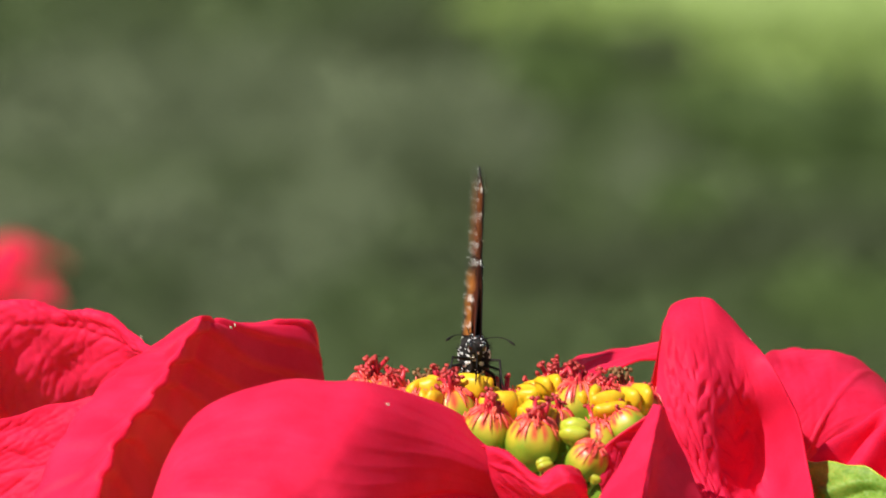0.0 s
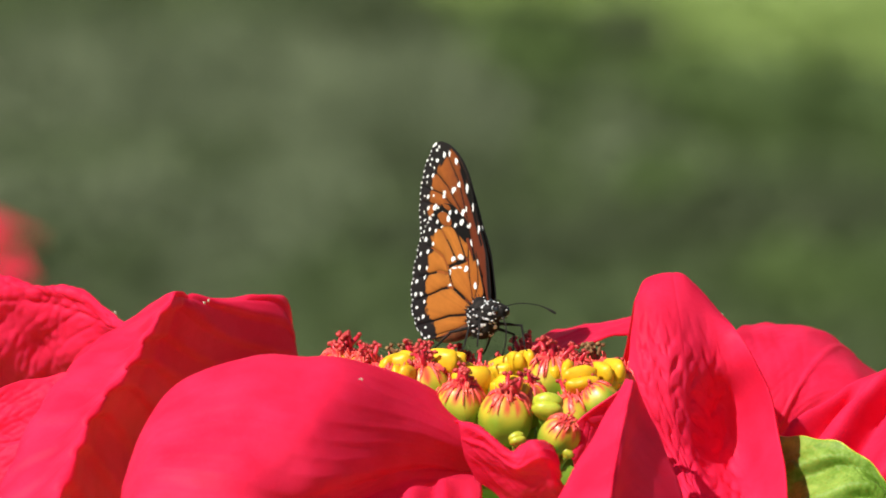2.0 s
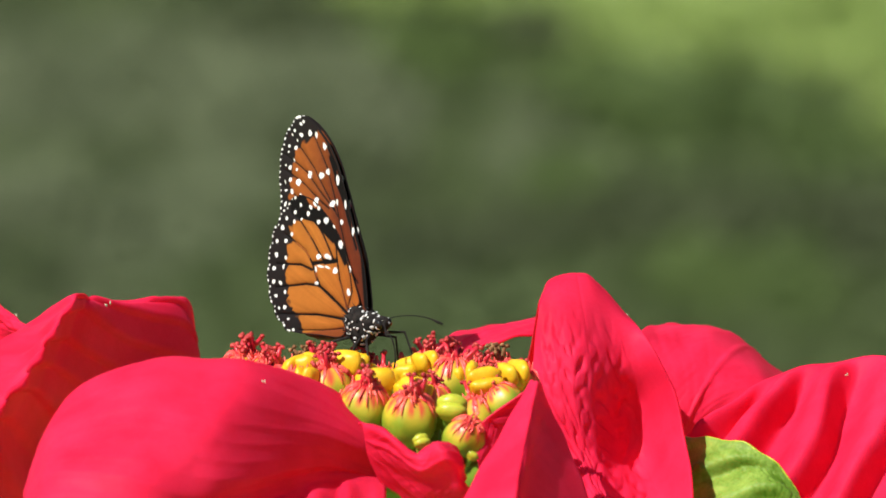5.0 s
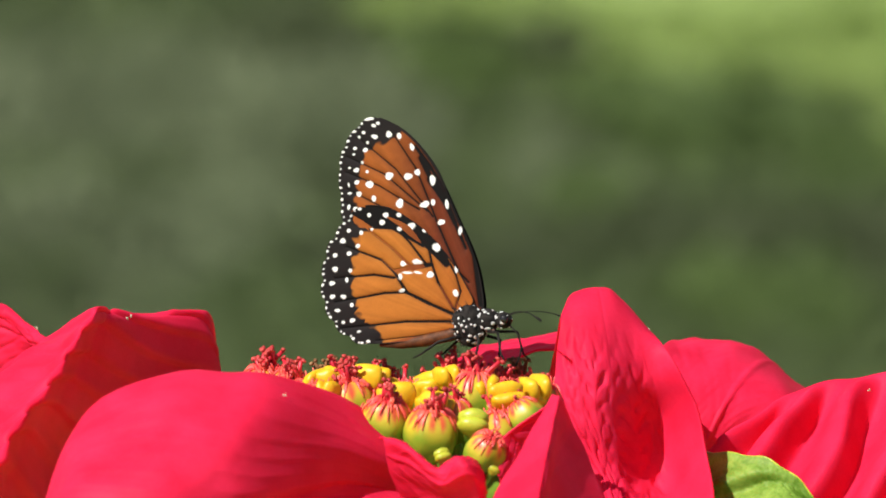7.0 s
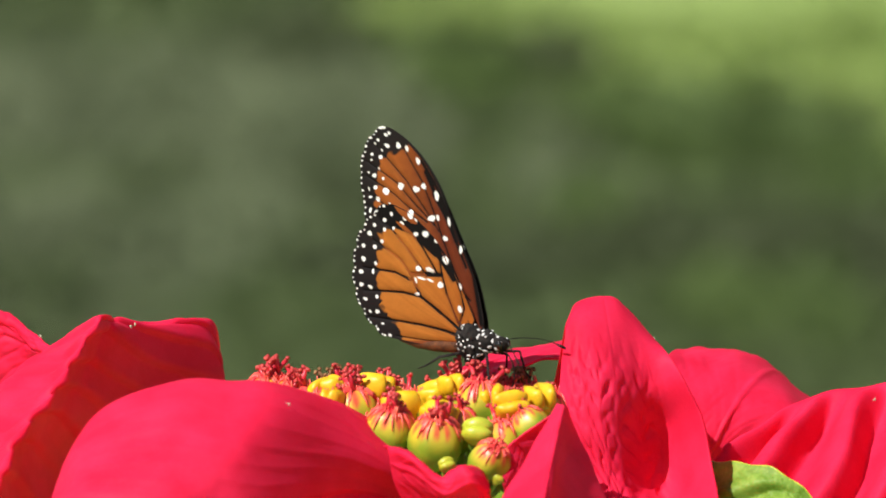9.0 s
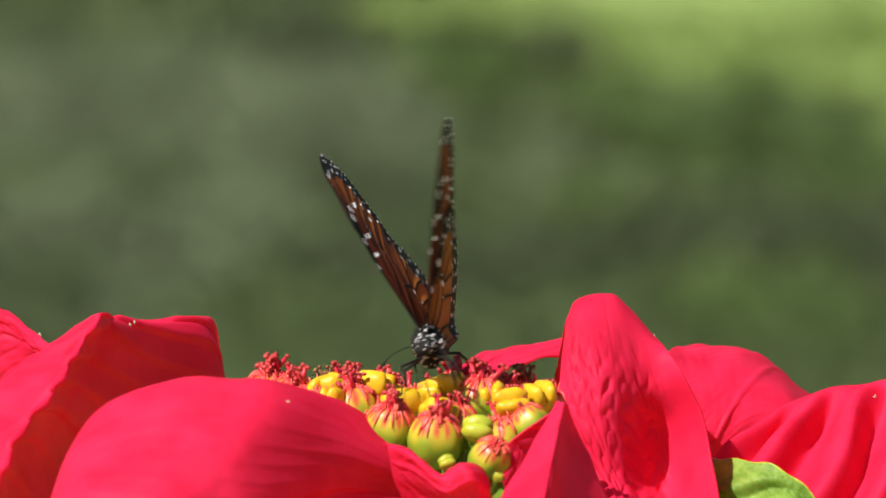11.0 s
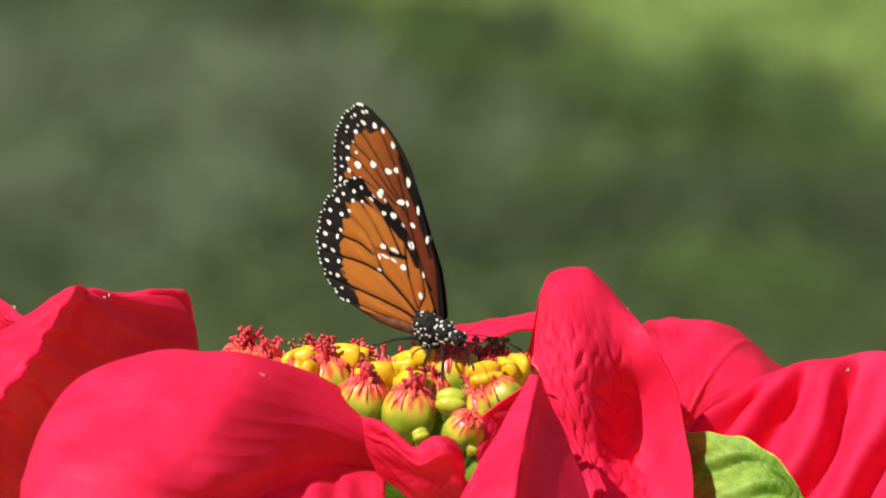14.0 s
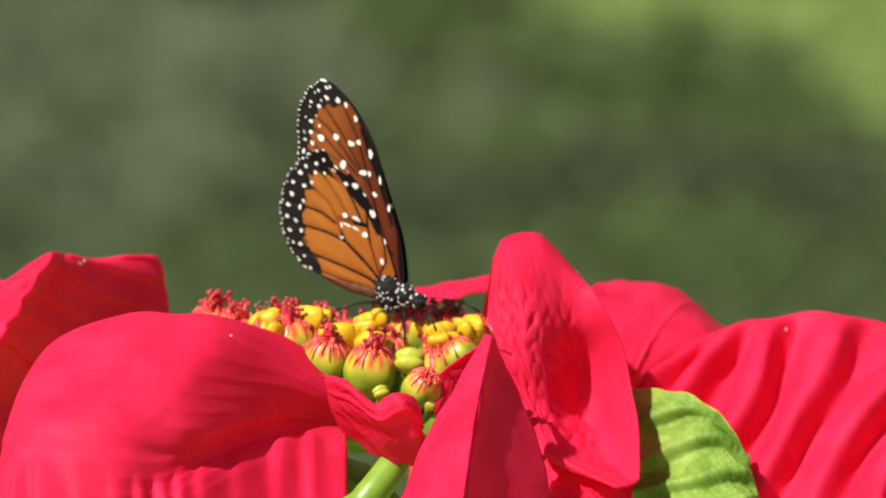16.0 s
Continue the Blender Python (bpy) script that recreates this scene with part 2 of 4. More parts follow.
# each bract or leaf: cross-sections from its base to its tip, in millimetres from the flower's centre
BRACTS = {
    'front_broad': ('broad glossy red bract arching over in front', [
        [(-3,-9,-7), (-2,-15,-3), (-2,-23,-4), (-1,-24,-7), (-1,-22,-11), (0,-25,-12.5), (0,-38,-18), (0,-50,-28)],
        [(-11,-1,-6), (-11,-16,4), (-12,-27,3), (-12,-33,-1), (-12,-34,-6), (-12,-34,-10), (-13,-44,-13.5), (-14,-58,-26)],
        [(-26,-12,0), (-25,-27,11), (-25,-41,10), (-26,-52,4), (-26,-57,-4), (-27,-57,-10.5), (-28,-64,-15), (-29,-72,-24)],
        [(-34,-18,1), (-33,-31,12), (-34,-45,10), (-34,-58,5), (-35,-64.5,-3), (-36,-67,-12), (-36,-72,-17), (-38,-80,-24)],
        [(-44,-24,2), (-42,-34,13), (-44,-47,11), (-44,-57,6), (-45,-67,-1), (-45,-73,-9), (-46,-78,-17), (-47,-84,-24)],
        [(-58,-29,-3), (-55,-39,9), (-57,-48,6), (-58,-56,2), (-59,-63,-2), (-60,-69,-7), (-62,-76,-14), (-64,-83,-22)],
        [(-63,-35,-12), (-62,-44,1), (-63,-51,-1), (-63,-57,-4), (-64,-61,-7), (-65,-65,-11), (-66,-71,-17), (-68,-77,-23)],
        [(-67,-46,-22), (-66,-50,-9), (-66,-54,-11), (-67,-58,-13), (-67,-61,-16), (-67,-63,-18), (-68,-67,-22), (-69,-74,-25)],
    ]),
    'folded_tall': ('red bract folded into a sharp ridge', [
        [(-72,58,-5), (-69,55,2), (-63,44,8), (-60,36,11), (-57,40,10.5), (-49,50,8.4), (-41,58,7.7), (-38,62,5.4), (-37,66,-4)],
        [(-72,52,-2), (-68,47,4), (-62,32,11), (-59,23,14), (-57,29,12), (-52,38,9), (-46,47,8), (-39,55,6), (-37,58,-2)],
        [(-78,44,-6), (-73,39,3), (-66,23,6), (-63,15,9), (-61,23,5), (-52,39,0), (-44,49,-1.5), (-37,57,-3.5), (-36,60,-7.5)],
        [(-84,28,-13), (-79,24,-1), (-71,12,1), (-67,7,3), (-65,15,-1), (-55,38,-9), (-44,51,-13.5), (-38,60,-16.5), (-37,63,-17.5)],
        [(-89,8,-21), (-85,9,-7), (-77,1,-6), (-73,-5,-3), (-71,5,-7), (-62,37,-19), (-50,54,-26), (-44,64,-29), (-43,66,-31)],
        [(-94,-11,-28), (-90,-7,-17), (-82,-10,-13), (-77,-16,-10), (-75,-13,-14), (-67,12,-25), (-57,29,-32), (-52,40,-35), (-51,42,-37)],
        [(-99,-26,-34), (-95,-23,-25), (-87,-24,-21), (-81,-31,-18), (-79,-27,-21), (-72,-2,-32), (-63,15,-39), (-58,27,-42), (-57,29,-44)],
    ]),
    'far_cupped': ('wrinkled red bract cupped upward behind others', [
        [(-68,61,0), (-69,51,3), (-70,57,-2), (-75,63,-13)],
        [(-77,75,0), (-76,64,5), (-79,67,-3), (-82,74,-17)],
        [(-87,81,1), (-87,68,8), (-88,70,-2), (-90,78,-18)],
        [(-99,82,2), (-99,69,9), (-100,69,-3), (-102,77,-22)],
        [(-112,75,-1), (-112,64,6), (-112,62,-4), (-112,66,-19)],
    ]),
    'low_left': ('flat red bract lying low', [
        [(-71,22,-1), (-73,16,-12), (-77,13,-22)],
        [(-82,26,-2), (-85,20,-13), (-87,15,-26)],
        [(-99,23,-6), (-101,19,-16), (-101,11,-27)],
        [(-112,18,-12), (-111,1,-15), (-110,-14,-20)],
    ]),
    'back_low': ('narrow red bract spreading behind the flower cluster', [
        [(8,37,1), (11,27,2), (14,19,3)],
        [(14,61,0), (17,45,2), (19,31,3)],
        [(23,69,0), (26,53,3), (27,37,4)],
        [(34,73,1), (36,58,4), (37,43,4)],
        [(44,67,2), (43,59,2), (43,51,3)],
    ]),
    'arched_tall': ('tall arched red bract with puckered veins and drooping tip', [
        [(25,33,-9), (30,36,-12), (39,42,-17), (44,42,-17), (50,40,-14)],
        [(28,20,7), (31,28,9), (38,32,8), (42,32,7), (46,29,5)],
        [(29,2,17), (31,6,20), (36,8,21), (40,9,19), (45,11,13)],
        [(28,-3,9), (32,-5,10), (38,-3.5,9), (45,1,6), (50,-1,8.5)],
        [(28,-7,1), (33,-9,0), (38,-7.5,-2), (46,4.5,-4.5), (54,-4,1)],
        [(34,-11,-10), (37,-12,-11), (40,-10.5,-12), (48,0.5,-13.5), (56,-9,-7.5)],
        [(38,-23,-17), (41,-25,-17), (44,-23,-18), (51,-15,-19), (57,-20,-13.5)],
        [(52,-32,-22), (53,-32,-22), (55,-30,-22), (56,-28,-22), (57,-28,-21)],
    ]),
    'front_ridged': ('narrow red bract folded along its midrib', [
        [(27,-30,8), (27.7,-31.5,8), (28.2,-32,8), (28.8,-29,6.5), (30,-21,2)],
        [(21,-42,-0.3), (25,-47,0.6), (26,-48,0.8), (27.5,-44,-1), (34,-32,-5)],
        [(15,-50,-9.2), (22.5,-60,-7.6), (24,-61,-8), (26.5,-55,-9.5), (38,-39,-15)],
        [(11,-58,-18), (21,-72,-15.5), (22.5,-73,-16), (25.5,-66,-18), (39,-47,-25)],
        [(7,-66,-25), (18,-81,-22.5), (20,-82,-23), (23.5,-75,-25), (35,-58,-30)],
    ]),
    'small_dark': ('small red bract beside the flower cluster', [
        [(16,-29,-3), (19,-30,1), (28,-23,6)],
        [(17,-32,-7), (22,-28,-3), (29,-20,0)],
        [(19,-28,-12), (24,-25,-9), (29,-18,-7)],
    ]),
    'small_curled': ('small crimson bract with curled lip', [
        [(-5,-30,0), (-4,-38,1), (-3,-36,-5), (-1,-34,-10)],
        [(0,-33,-1), (0,-45,1), (2,-42,-6), (5,-37,-14)],
        [(5,-35,-5), (6,-48,-3), (7,-46,-8), (9,-41,-15)],
        [(9,-35,-3), (10,-51,0), (12,-50,-6), (13,-43,-15)],
        [(13,-29,-5), (14,-45,-4), (14,-48,-8), (16,-45,-13)],
        [(13,-26,-10), (14,-38,-9), (15,-40,-10), (17,-41,-12)],
    ]),
    'right_back': ('red bract spreading flat behind', [
        [(49,40,-16.5), (54,38,-16.5), (61,40,-16.5)],
        [(48,45,0.3), (58,42,-6.2), (67,42,-10.4)],
        [(51,61,1), (62,53,-1), (75,47,-9)],
        [(58,73,-1), (67,69,-2), (78,61,-11)],
        [(69,80,-5), (72,78,-8), (78,73,-11)],
    ]),
    'right_broad': ('broad red bract with deep parallel vein furrows', [
        [(54,24,-16), (55,15,-17), (57,1,-29)],
        [(66,31,-8), (67,14,-15), (70,-8,-32)],
        [(75,38,-4), (80,12,-13), (82,-16,-34)],
        [(84,38,-2), (90,10,-12), (93,-22,-34)],
        [(95,34,0), (102,6,-12), (103,-26,-33)],
        [(109,28,-2), (114,4,-13), (111,-22,-30)],
        [(121,14,-11), (121,8,-14), (121,-6,-25)],
    ]),
    'under_right': ('red bract beneath the drooping tip', [
        [(38,-3,-17), (43,-7,-17), (55,-5,-18)],
        [(38,-18,-22), (46,-22,-21), (56,-18,-23)],
        [(38,-31,-28), (46,-35,-28), (55,-30,-29)],
    ]),
}
LEAF = [
    [(51,-8,-35.2), (52,0,-22.2), (53,8,-10.2)],
    [(58,-22,-33), (59,-10,-21), (60,0,-9)],
    [(67,-28,-32.2), (69,-16,-21.2), (68,-6,-9.2)],
    [(77,-26,-32.2), (76,-19,-24.2), (75,-9,-14.2)],
    [(82,-24,-33.2), (81,-19,-28.2), (79,-12,-22.2)],
]
LOW_LEAF = [
    [(-9,20,-28), (-2,17,-26), (4,20,-28)],
    [(-11,9,-34), (0,3,-32), (11,9,-34)],
    [(-8,0,-41), (1,-6,-39), (12,0,-41)],
    [(-3,-7,-47), (2,-9,-46), (7,-7,-47)],
]


def pinnate(u, v, count, slant):
    """Ridges of the side veins that leave the midrib at a slant: 1 on a vein, 0 between."""
    ph = (u * count + np.abs(v) * slant + 0.1 * np.sin(5 * v + 4 * u)) % 1.0
    return np.exp(-((ph - 0.5) / 0.13) ** 2)


def pleats(u, v, count, slant):
    """Broad swells between the side veins, gentle on one flank and steep on the other."""
    ph = (u * count + np.abs(v) * slant + 0.1 * np.sin(5 * v + 4 * u)) % 1.0
    return np.where(ph < 0.78, 0.5 - 0.5 * np.cos(math.pi * ph / 0.78), 0.5 + 0.5 * np.cos(math.pi * (ph - 0.78) / 0.22))


def quilting(u, v, rng):
    """Long raised veins with ragged sunken puckers between them, fading towards base, tip and rolled margin."""
    wv = v + 0.03 * np.sin(19 * u) + 0.02 * np.sin(47 * u + 1.0)
    col = (wv + 0.80) / 0.27
    cf = col - np.floor(col)
    rough = np.zeros_like(u)
    for _ in range(16):
        fu, fv, ph = rng.uniform(60, 140), rng.uniform(8, 44), rng.uniform(0, 6.3)
        rough += np.sin(fu * u + rng.choice([-1, 1]) * fv * v + ph) / 4.0
    broad = 0.5 + 0.5 * np.sin(17 * u + 5 * v + 1.2) * np.sin(9 * v - 6 * u)
    pit = np.clip(rough + 0.35, 0, 1.3) * np.sin(math.pi * cf) ** 0.6 * (0.55 + 0.5 * broad)
    ridge = np.exp(-(np.minimum(cf, 1 - cf) / 0.2) ** 2)
    keep = np.clip((u - 0.36) * 12, 0, 1) * np.clip((0.93 - u) * 8, 0, 1) * np.clip((v + 0.92) * 6, 0, 1) * np.clip((0.62 - v) * 6, 0, 1)
    return (0.2 * ridge - pit) * keep


def lofted(name, stations, n=110, m=90, vein=0.25, count=9, slant=-2.2, pucker=0.2, rib=0.5, seed=1, rib_v=0.0, swell=0.0, fine=0.0, blister=0.0, cells=(60, 12), lower=0.0, quilt=0.0):
    """A thin leaf-like sheet lofted through cross-sections, with midrib, side veins and puckers."""
    st = np.asarray(stations, float)
    along = smooth_spline(st, n)
    p = np.stack([smooth_spline(row, m) for row in along])
    u, v = np.meshgrid(np.linspace(0, 1, n), np.linspace(-1, 1, m), indexing="ij")
    du, dv = np.gradient(p, axis=0), np.gradient(p, axis=1)
    nor = np.cross(du, dv)
    nor /= np.linalg.norm(nor, axis=2, keepdims=True) + 1e-9
    rng = np.random.RandomState(seed)
    bumps = np.zeros_like(u)
    for _ in range(26):
        fu, fv, ph = rng.uniform(4, 26), rng.uniform(3, 15), rng.uniform(0, 6.3)
        bumps += np.sin(fu * u + rng.choice([-1, 1]) * fv * v + ph) / (2 + 0.2 * fu)
    fade = np.clip(np.minimum(u, 1 - u) * 12, 0, 1)
    w = (v - rib_v) / (1 + abs(rib_v)) * 1.6
    h = -rib * np.exp(-(w / 0.05) ** 2) * (1 - 0.6 * u) - vein * pinnate(u, w, count, slant) * (1 - 0.45 * np.abs(v)) + pucker * bumps
    h = h + swell * (pleats(u, w, count, slant) - 0.5) * (1 - v ** 6)
    wu = u + 0.02 * np.sin(13 * v + 3) + 0.012 * np.sin(31 * u + 5 * v)
    wv = v + 0.06 * np.sin(17 * u) + 0.07 * np.sin(43 * u + 2 + 3 * v)
    col = cells[1] * wv / math.pi
    row = cells[0] * wu / math.pi + 0.5 * np.floor(col) + 0.25 * np.sin(2.3 * np.floor(col))
    pillow = np.sqrt(np.abs(np.sin(math.pi * row) * np.sin(math.pi * col)) + 0.02)
    h = h + blister * np.clip(u * 5 - 1.2, 0.15, 1) * (pillow - 0.6) * (0.65 + 0.35 * np.sin(9 * u + 4 * v + seed))
    h = h + lower * np.clip((v - 0.42) * 7, 0, 1) * (pleats(u, v, 15, 0.9) - 0.5) * (0.7 + 0.3 * np.sin(19 * u))
    h = h + quilt * quilting(u, v, rng)
    for _ in range(14 if fine else 0):
        fu, fv, ph = rng.uniform(30, 90), rng.uniform(20, 60), rng.uniform(0, 6.3)
        h = h + fine * 0.3 * np.sin(fu * u + fv * v * rng.choice([-1, 1]) + ph)
    p = p + nor * (h * fade * (1 - 0.85 * v ** 8))[..., None]
    edge = np.clip((np.abs(v) - 0.86) / 0.14, 0, 1)
    p[..., 2] += edge * 0.25 * np.sin(u * 31 + seed) * fade
    return grid_mesh(name, p * MM), st


def thick(ob, mm):
    s = ob.modifiers.new("thickness", "SOLIDIFY")
    s.thickness, s.offset = mm * MM, 0
    return ob


STYLE = {  # vein depth, vein count, slant, pucker, place of the midrib across, swell, fine wrinkles, blisters
    "front_broad": (0.08, 2.5, -7.0, 0.15, 0.3, 0.14, 0.02, 0.05), "folded_tall": (0.15, 9, -1.2, 0.12, 0.0, 1.0, 0.02, 0.0),
    "far_cupped": (0.25, 8, -1.6, 0.6, 0.0, 0.0, 0.08, 0.6), "low_left": (0.3, 8, -1.6, 0.3, 0.0, 0.0, 0.06, 0.3),
    "back_low": (0.12, 8, -1.6, 0.15, 0.0, 0.0, 0.02, 0.0), "arched_tall": (0.0, 1.4, -3.6, 0.10, 0.0, 0.0, 0.0, 0.0),
    "front_ridged": (0.12, 7, -1.6, 0.12, 0.0, 0.0, 0.02, 0.0), "small_dark": (0.12, 6, -1.6, 0.12, 0.0, 0.0, 0.02, 0.0),
    "small_curled": (0.14, 6, -1.6, 0.15, 0.0, 0.0, 0.03, 0.05), "right_back": (0.04, 5, -1.8, 0.1, 0.3, 0.06, 0.02, 0.0),
    "right_broad": (0.1, 5.4, -1.5, 0.2, 0.8, -7.0, 0.03, 0.06), "under_right": (0.2, 7, -1.6, 0.3, 0.0, 0.4, 0.06, 0.1)}


def bract(key, seed):
    label, stations = BRACTS[key]
    ve, co, sl, pu, rv, sw, fi, bl = STYLE[key]
    tall = key == "arched_tall"
    me, st = lofted("bract", stations, 260 if tall else 150, 160 if tall else 110, cells=(84, 8.5) if tall else (60, 12), vein=ve, count=co, slant=sl, pucker=pu, seed=seed, rib_v=rv, swell=sw, fine=fi, blister=bl, lower=1.3 if key == "front_broad" else 0.0, quilt=0.55 if tall else 0.0, rib=0.08 if tall else 0.5)
    ob = thick(part_mesh("bract", me, RED, plant, label), 0.45)
    base = 0.6 * st[0].mean(axis=0) + 0.4 * st[1].mean(axis=0) + np.array((0, 15.0, -2.0))
    bm = bmesh.new()
    end = np.array((base[0] * 0.05, base[1] * 0.05 - 11.0, -52.0))
    drop = np.array((base[0] * 0.96, base[1] * 0.96, min(base[2] - 10.0, -38.0)))
    tube(bm, [tuple(q * MM) for q in smooth_spline([base, drop, end], 11)], [0.8 * MM] * 11)
    part("petiole", bm, PETIOLE, ob, "thin reddish bract stalk")
    return ob


for i, key in enumerate(BRACTS):
    bract(key, i + 3)
me, st = lofted("leaf", LEAF, vein=0.5, count=2.6, slant=-2.4, pucker=0.3, rib=0.6, seed=31, rib_v=-0.9, swell=2.2, fine=0.08, blister=0.36, cells=(100, 30))
leaf = thick(part_mesh("leaf", me, LEAFGREEN, plant, "bright green leaf with raised pale veins"), 0.5)
rim = [me.vertices[i * 90 + 89].co.copy() for i in range(0, 110, 3)]
bm = bmesh.new()
tube(bm, rim, [0.28 * MM] * len(rim), 6)
part("margin", bm, BUDGREEN, leaf, "pale yellow-green leaf margin")

me, st = lofted("leaf", LOW_LEAF, vein=0.5, count=6, slant=-1.5, pucker=0.4, seed=37)
thick(part_mesh("leaf", me, LEAFGREEN, plant, "green leaf in the shade below the flower"), 0.5)

bm = bmesh.new()
way = smooth_spline([(4, -4, -9), (10, -28, -11), (10, -36, -14.5), (7.5, -40, -18), (3.5, -43, -22.5), (-3, -44, -31), (-8, -36, -70), (0, 0, -300), (20, 10, -700), (20, 10, -1020)], 64) * MM
tube(bm, way.tolist(), np.interp(np.linspace(0, 1, 64), [0, 0.1, 0.6, 1], [4.2 * MM, 2.8 * MM, 3.4 * MM, 9 * MM]).tolist(), 16)
part("stem", bm, STEMGREEN, plant, "smooth bright green stem")


bm = bmesh.new()
blob(bm, (2 * MM, -2 * MM, -13 * MM), (26 * MM, 20 * MM, 7 * MM), None, 32, 20, 0.3, 2)
part("receptacle", bm, STEMGREEN, plant, "green flower base")


# ---- the small flowers in the middle
def tone_mesh(me, fn):
    a = me.attributes.new("tone", "FLOAT_COLOR", "POINT")
    buf = []
    for v in me.vertices:
        buf += [*fn(v.co), 1.0]
    a.data.foreach_set("color", buf)
    return me


def cup_mesh(seed):
    """An egg-shaped cup, 9 mm high, green below, yellow and red-streaked at the mouth."""
    prof = [(0.0, -4.6), (1.6, -4.5), (3.0, -3.7), (4.1, -2.0), (4.45, -0.2), (4.2, 1.4), (3.6, 2.8), (2.9, 3.7), (2.0, 4.2), (1.2, 4.1), (0.0, 3.7)]
    pr = smooth_spline(prof, 34)
    rng = np.random.RandomState(seed)
    a = np.linspace(0, 2 * math.pi, 49)
    p = np.zeros((34, 49, 3))
    lump = 1 + 0.035 * np.sin(5 * a + rng.uniform(0, 6)) + 0.03 * np.sin(2 * a + rng.uniform(0, 6))
    p[..., 0], p[..., 1] = pr[:, :1] * np.cos(a) * lump, pr[:, :1] * np.sin(a) * lump
    p[..., 2] = pr[:, 1:]
    me = grid_mesh("cup", p * MM)
    off = rng.uniform(0, 6)

    def fn(c):
        z = c.z / MM
        ang = math.atan2(c.y, c.x)
        streak = 0.5 + 0.5 * math.sin(11 * ang + off + 0.8 * math.sin(3 * ang))
        wave = 0.9 * math.sin(4 * ang + off) + 0.5 * math.sin(7 * ang)
        g, y, r = (0.22, 0.33, 0.022), (0.58, 0.47, 0.035), (0.66, 0.05, 0.04)
        t1 = min(max((z + 0.3 + 0.6 * wave) / 2.4, 0), 1)
        t2 = min(max((z - 1.0 - 1.6 * (1 - streak)) / 1.2, 0), 1) * (0.3 + 0.65 * streak)
        c1 = [x + (w - x) * t1 for x, w in zip(g, y)]
        return [x + (w - x) * t2 for x, w in zip(c1, r)]
    return tone_mesh(me, fn)


CUPS = [cup_mesh(s) for s in range(4)]


def fringe_mesh(seed):
    """Red finger-like lobes folded out over the mouth."""
    rng = random.Random(seed)
    bm = bmesh.new()
    for k in range(28):
        a = 2 * math.pi * k / 28 + rng.uniform(-0.3, 0.3)
        ca, sa = math.cos(a), math.sin(a)
        ln = rng.choice([0.1, 0.3, 0.6, 0.9, 1.5]) * rng.uniform(0.8, 1.15)
        pts = [(1.0, 3.9), (1.9, 4.45), (2.75, 4.05), (2.95 + 0.55 * ln, 3.95 - 0.75 * ln), (3.0 + 0.95 * ln, 3.8 - 1.55 * ln)]
        w = rng.uniform(-0.9, 0.9)
        tube(bm, [((q[0] * ca - w * sa * i / 3) * MM, (q[0] * sa + w * ca * i / 3) * MM, q[1] * MM) for i, q in enumerate(pts)],
             [0.26 * MM, 0.27 * MM, 0.22 * MM, 0.17 * MM, 0.05 * MM], 6)
    for k in range(22):
        a, r = rng.uniform(0, 6.28), rng.uniform(0.2, 2.6)
        q = Vector((r * math.cos(a), r * math.sin(a), 3.8))
        tip = q + Vector((rng.uniform(-0.8, 0.8), rng.uniform(-0.8, 0.8), rng.uniform(0.9, 2.0)))
        tube(bm, [q * MM, (q + tip) * 0.5 * MM, tip * MM], [0.3 * MM, 0.24 * MM, 0.1 * MM], 5)
    me = bpy.data.meshes.new("fringe")
    bm.to_mesh(me)
    bm.free()
    me.materials.append(FRINGE)
    return me


FRINGES = [fringe_mesh(s) for s in range(4)]


def stamen_mesh(seed, dried=False):
    rng = random.Random(seed)
    bm = bmesh.new()
    ln = rng.uniform(1.6, 4.1)
    bx, by = rng.uniform(-0.8, 0.8), rng.uniform(-0.8, 0.8)
    tube(bm, [(0, 0, 0), (bx * 0.3 * MM, by * 0.3 * MM, ln * 0.5 * MM), (bx * MM, by * MM, ln * MM)], [0.50 * MM, 0.44 * MM, 0.38 * MM], 7)
    for sgn in (-1, 1):
        blob(bm, ((bx + sgn * 0.5) * MM, by * MM, (ln + 0.25) * MM), (0.46 * MM, 0.42 * MM, 0.38 * MM), None, 8, 6, 0.6, seed)
    me = bpy.data.meshes.new("stamen")
    bm.to_mesh(me)
    bm.free()
    me.materials.append(DRIED if dried else STAMENRED)
    me.materials.append(DRIED if dried else ANTHER)
    for f in me.polygons:
        f.material_index = 1 if f.center.z > (ln - 0.1) * MM else 0
    return me


STAMENS = [stamen_mesh(s) for s in range(7)]
DRIEDS = [stamen_mesh(s + 20, True) for s in range(3)]


def gland_mesh(seed):
    """A fleshy two-lipped nectar gland, about 5 mm wide, open at the top."""
    bm = bmesh.new()
    for sgn in (-1, 1):
        vs = blob(bm, (0, sgn * 0.9, 0), (2.0 + 0.25 * seed, 1.25, 2.0), Matrix.Rotation(sgn * -0.3, 3, "X"), 20, 14, 0.1, seed + sgn)
        for v in vs:
            v.co.z += 0.12 * v.co.x ** 2 * (1 if v.co.z > 0 else 0.3)
    blob(bm, (0, 0, -1.2), (2.0, 1.6, 1.4), None, 16, 10)
    for v in bm.verts:
        v.co *= MM
    me = bpy.data.meshes.new("gland")
    bm.to_mesh(me)
    bm.free()
    return me


GLANDS = [gland_mesh(s) for s in range(3)]


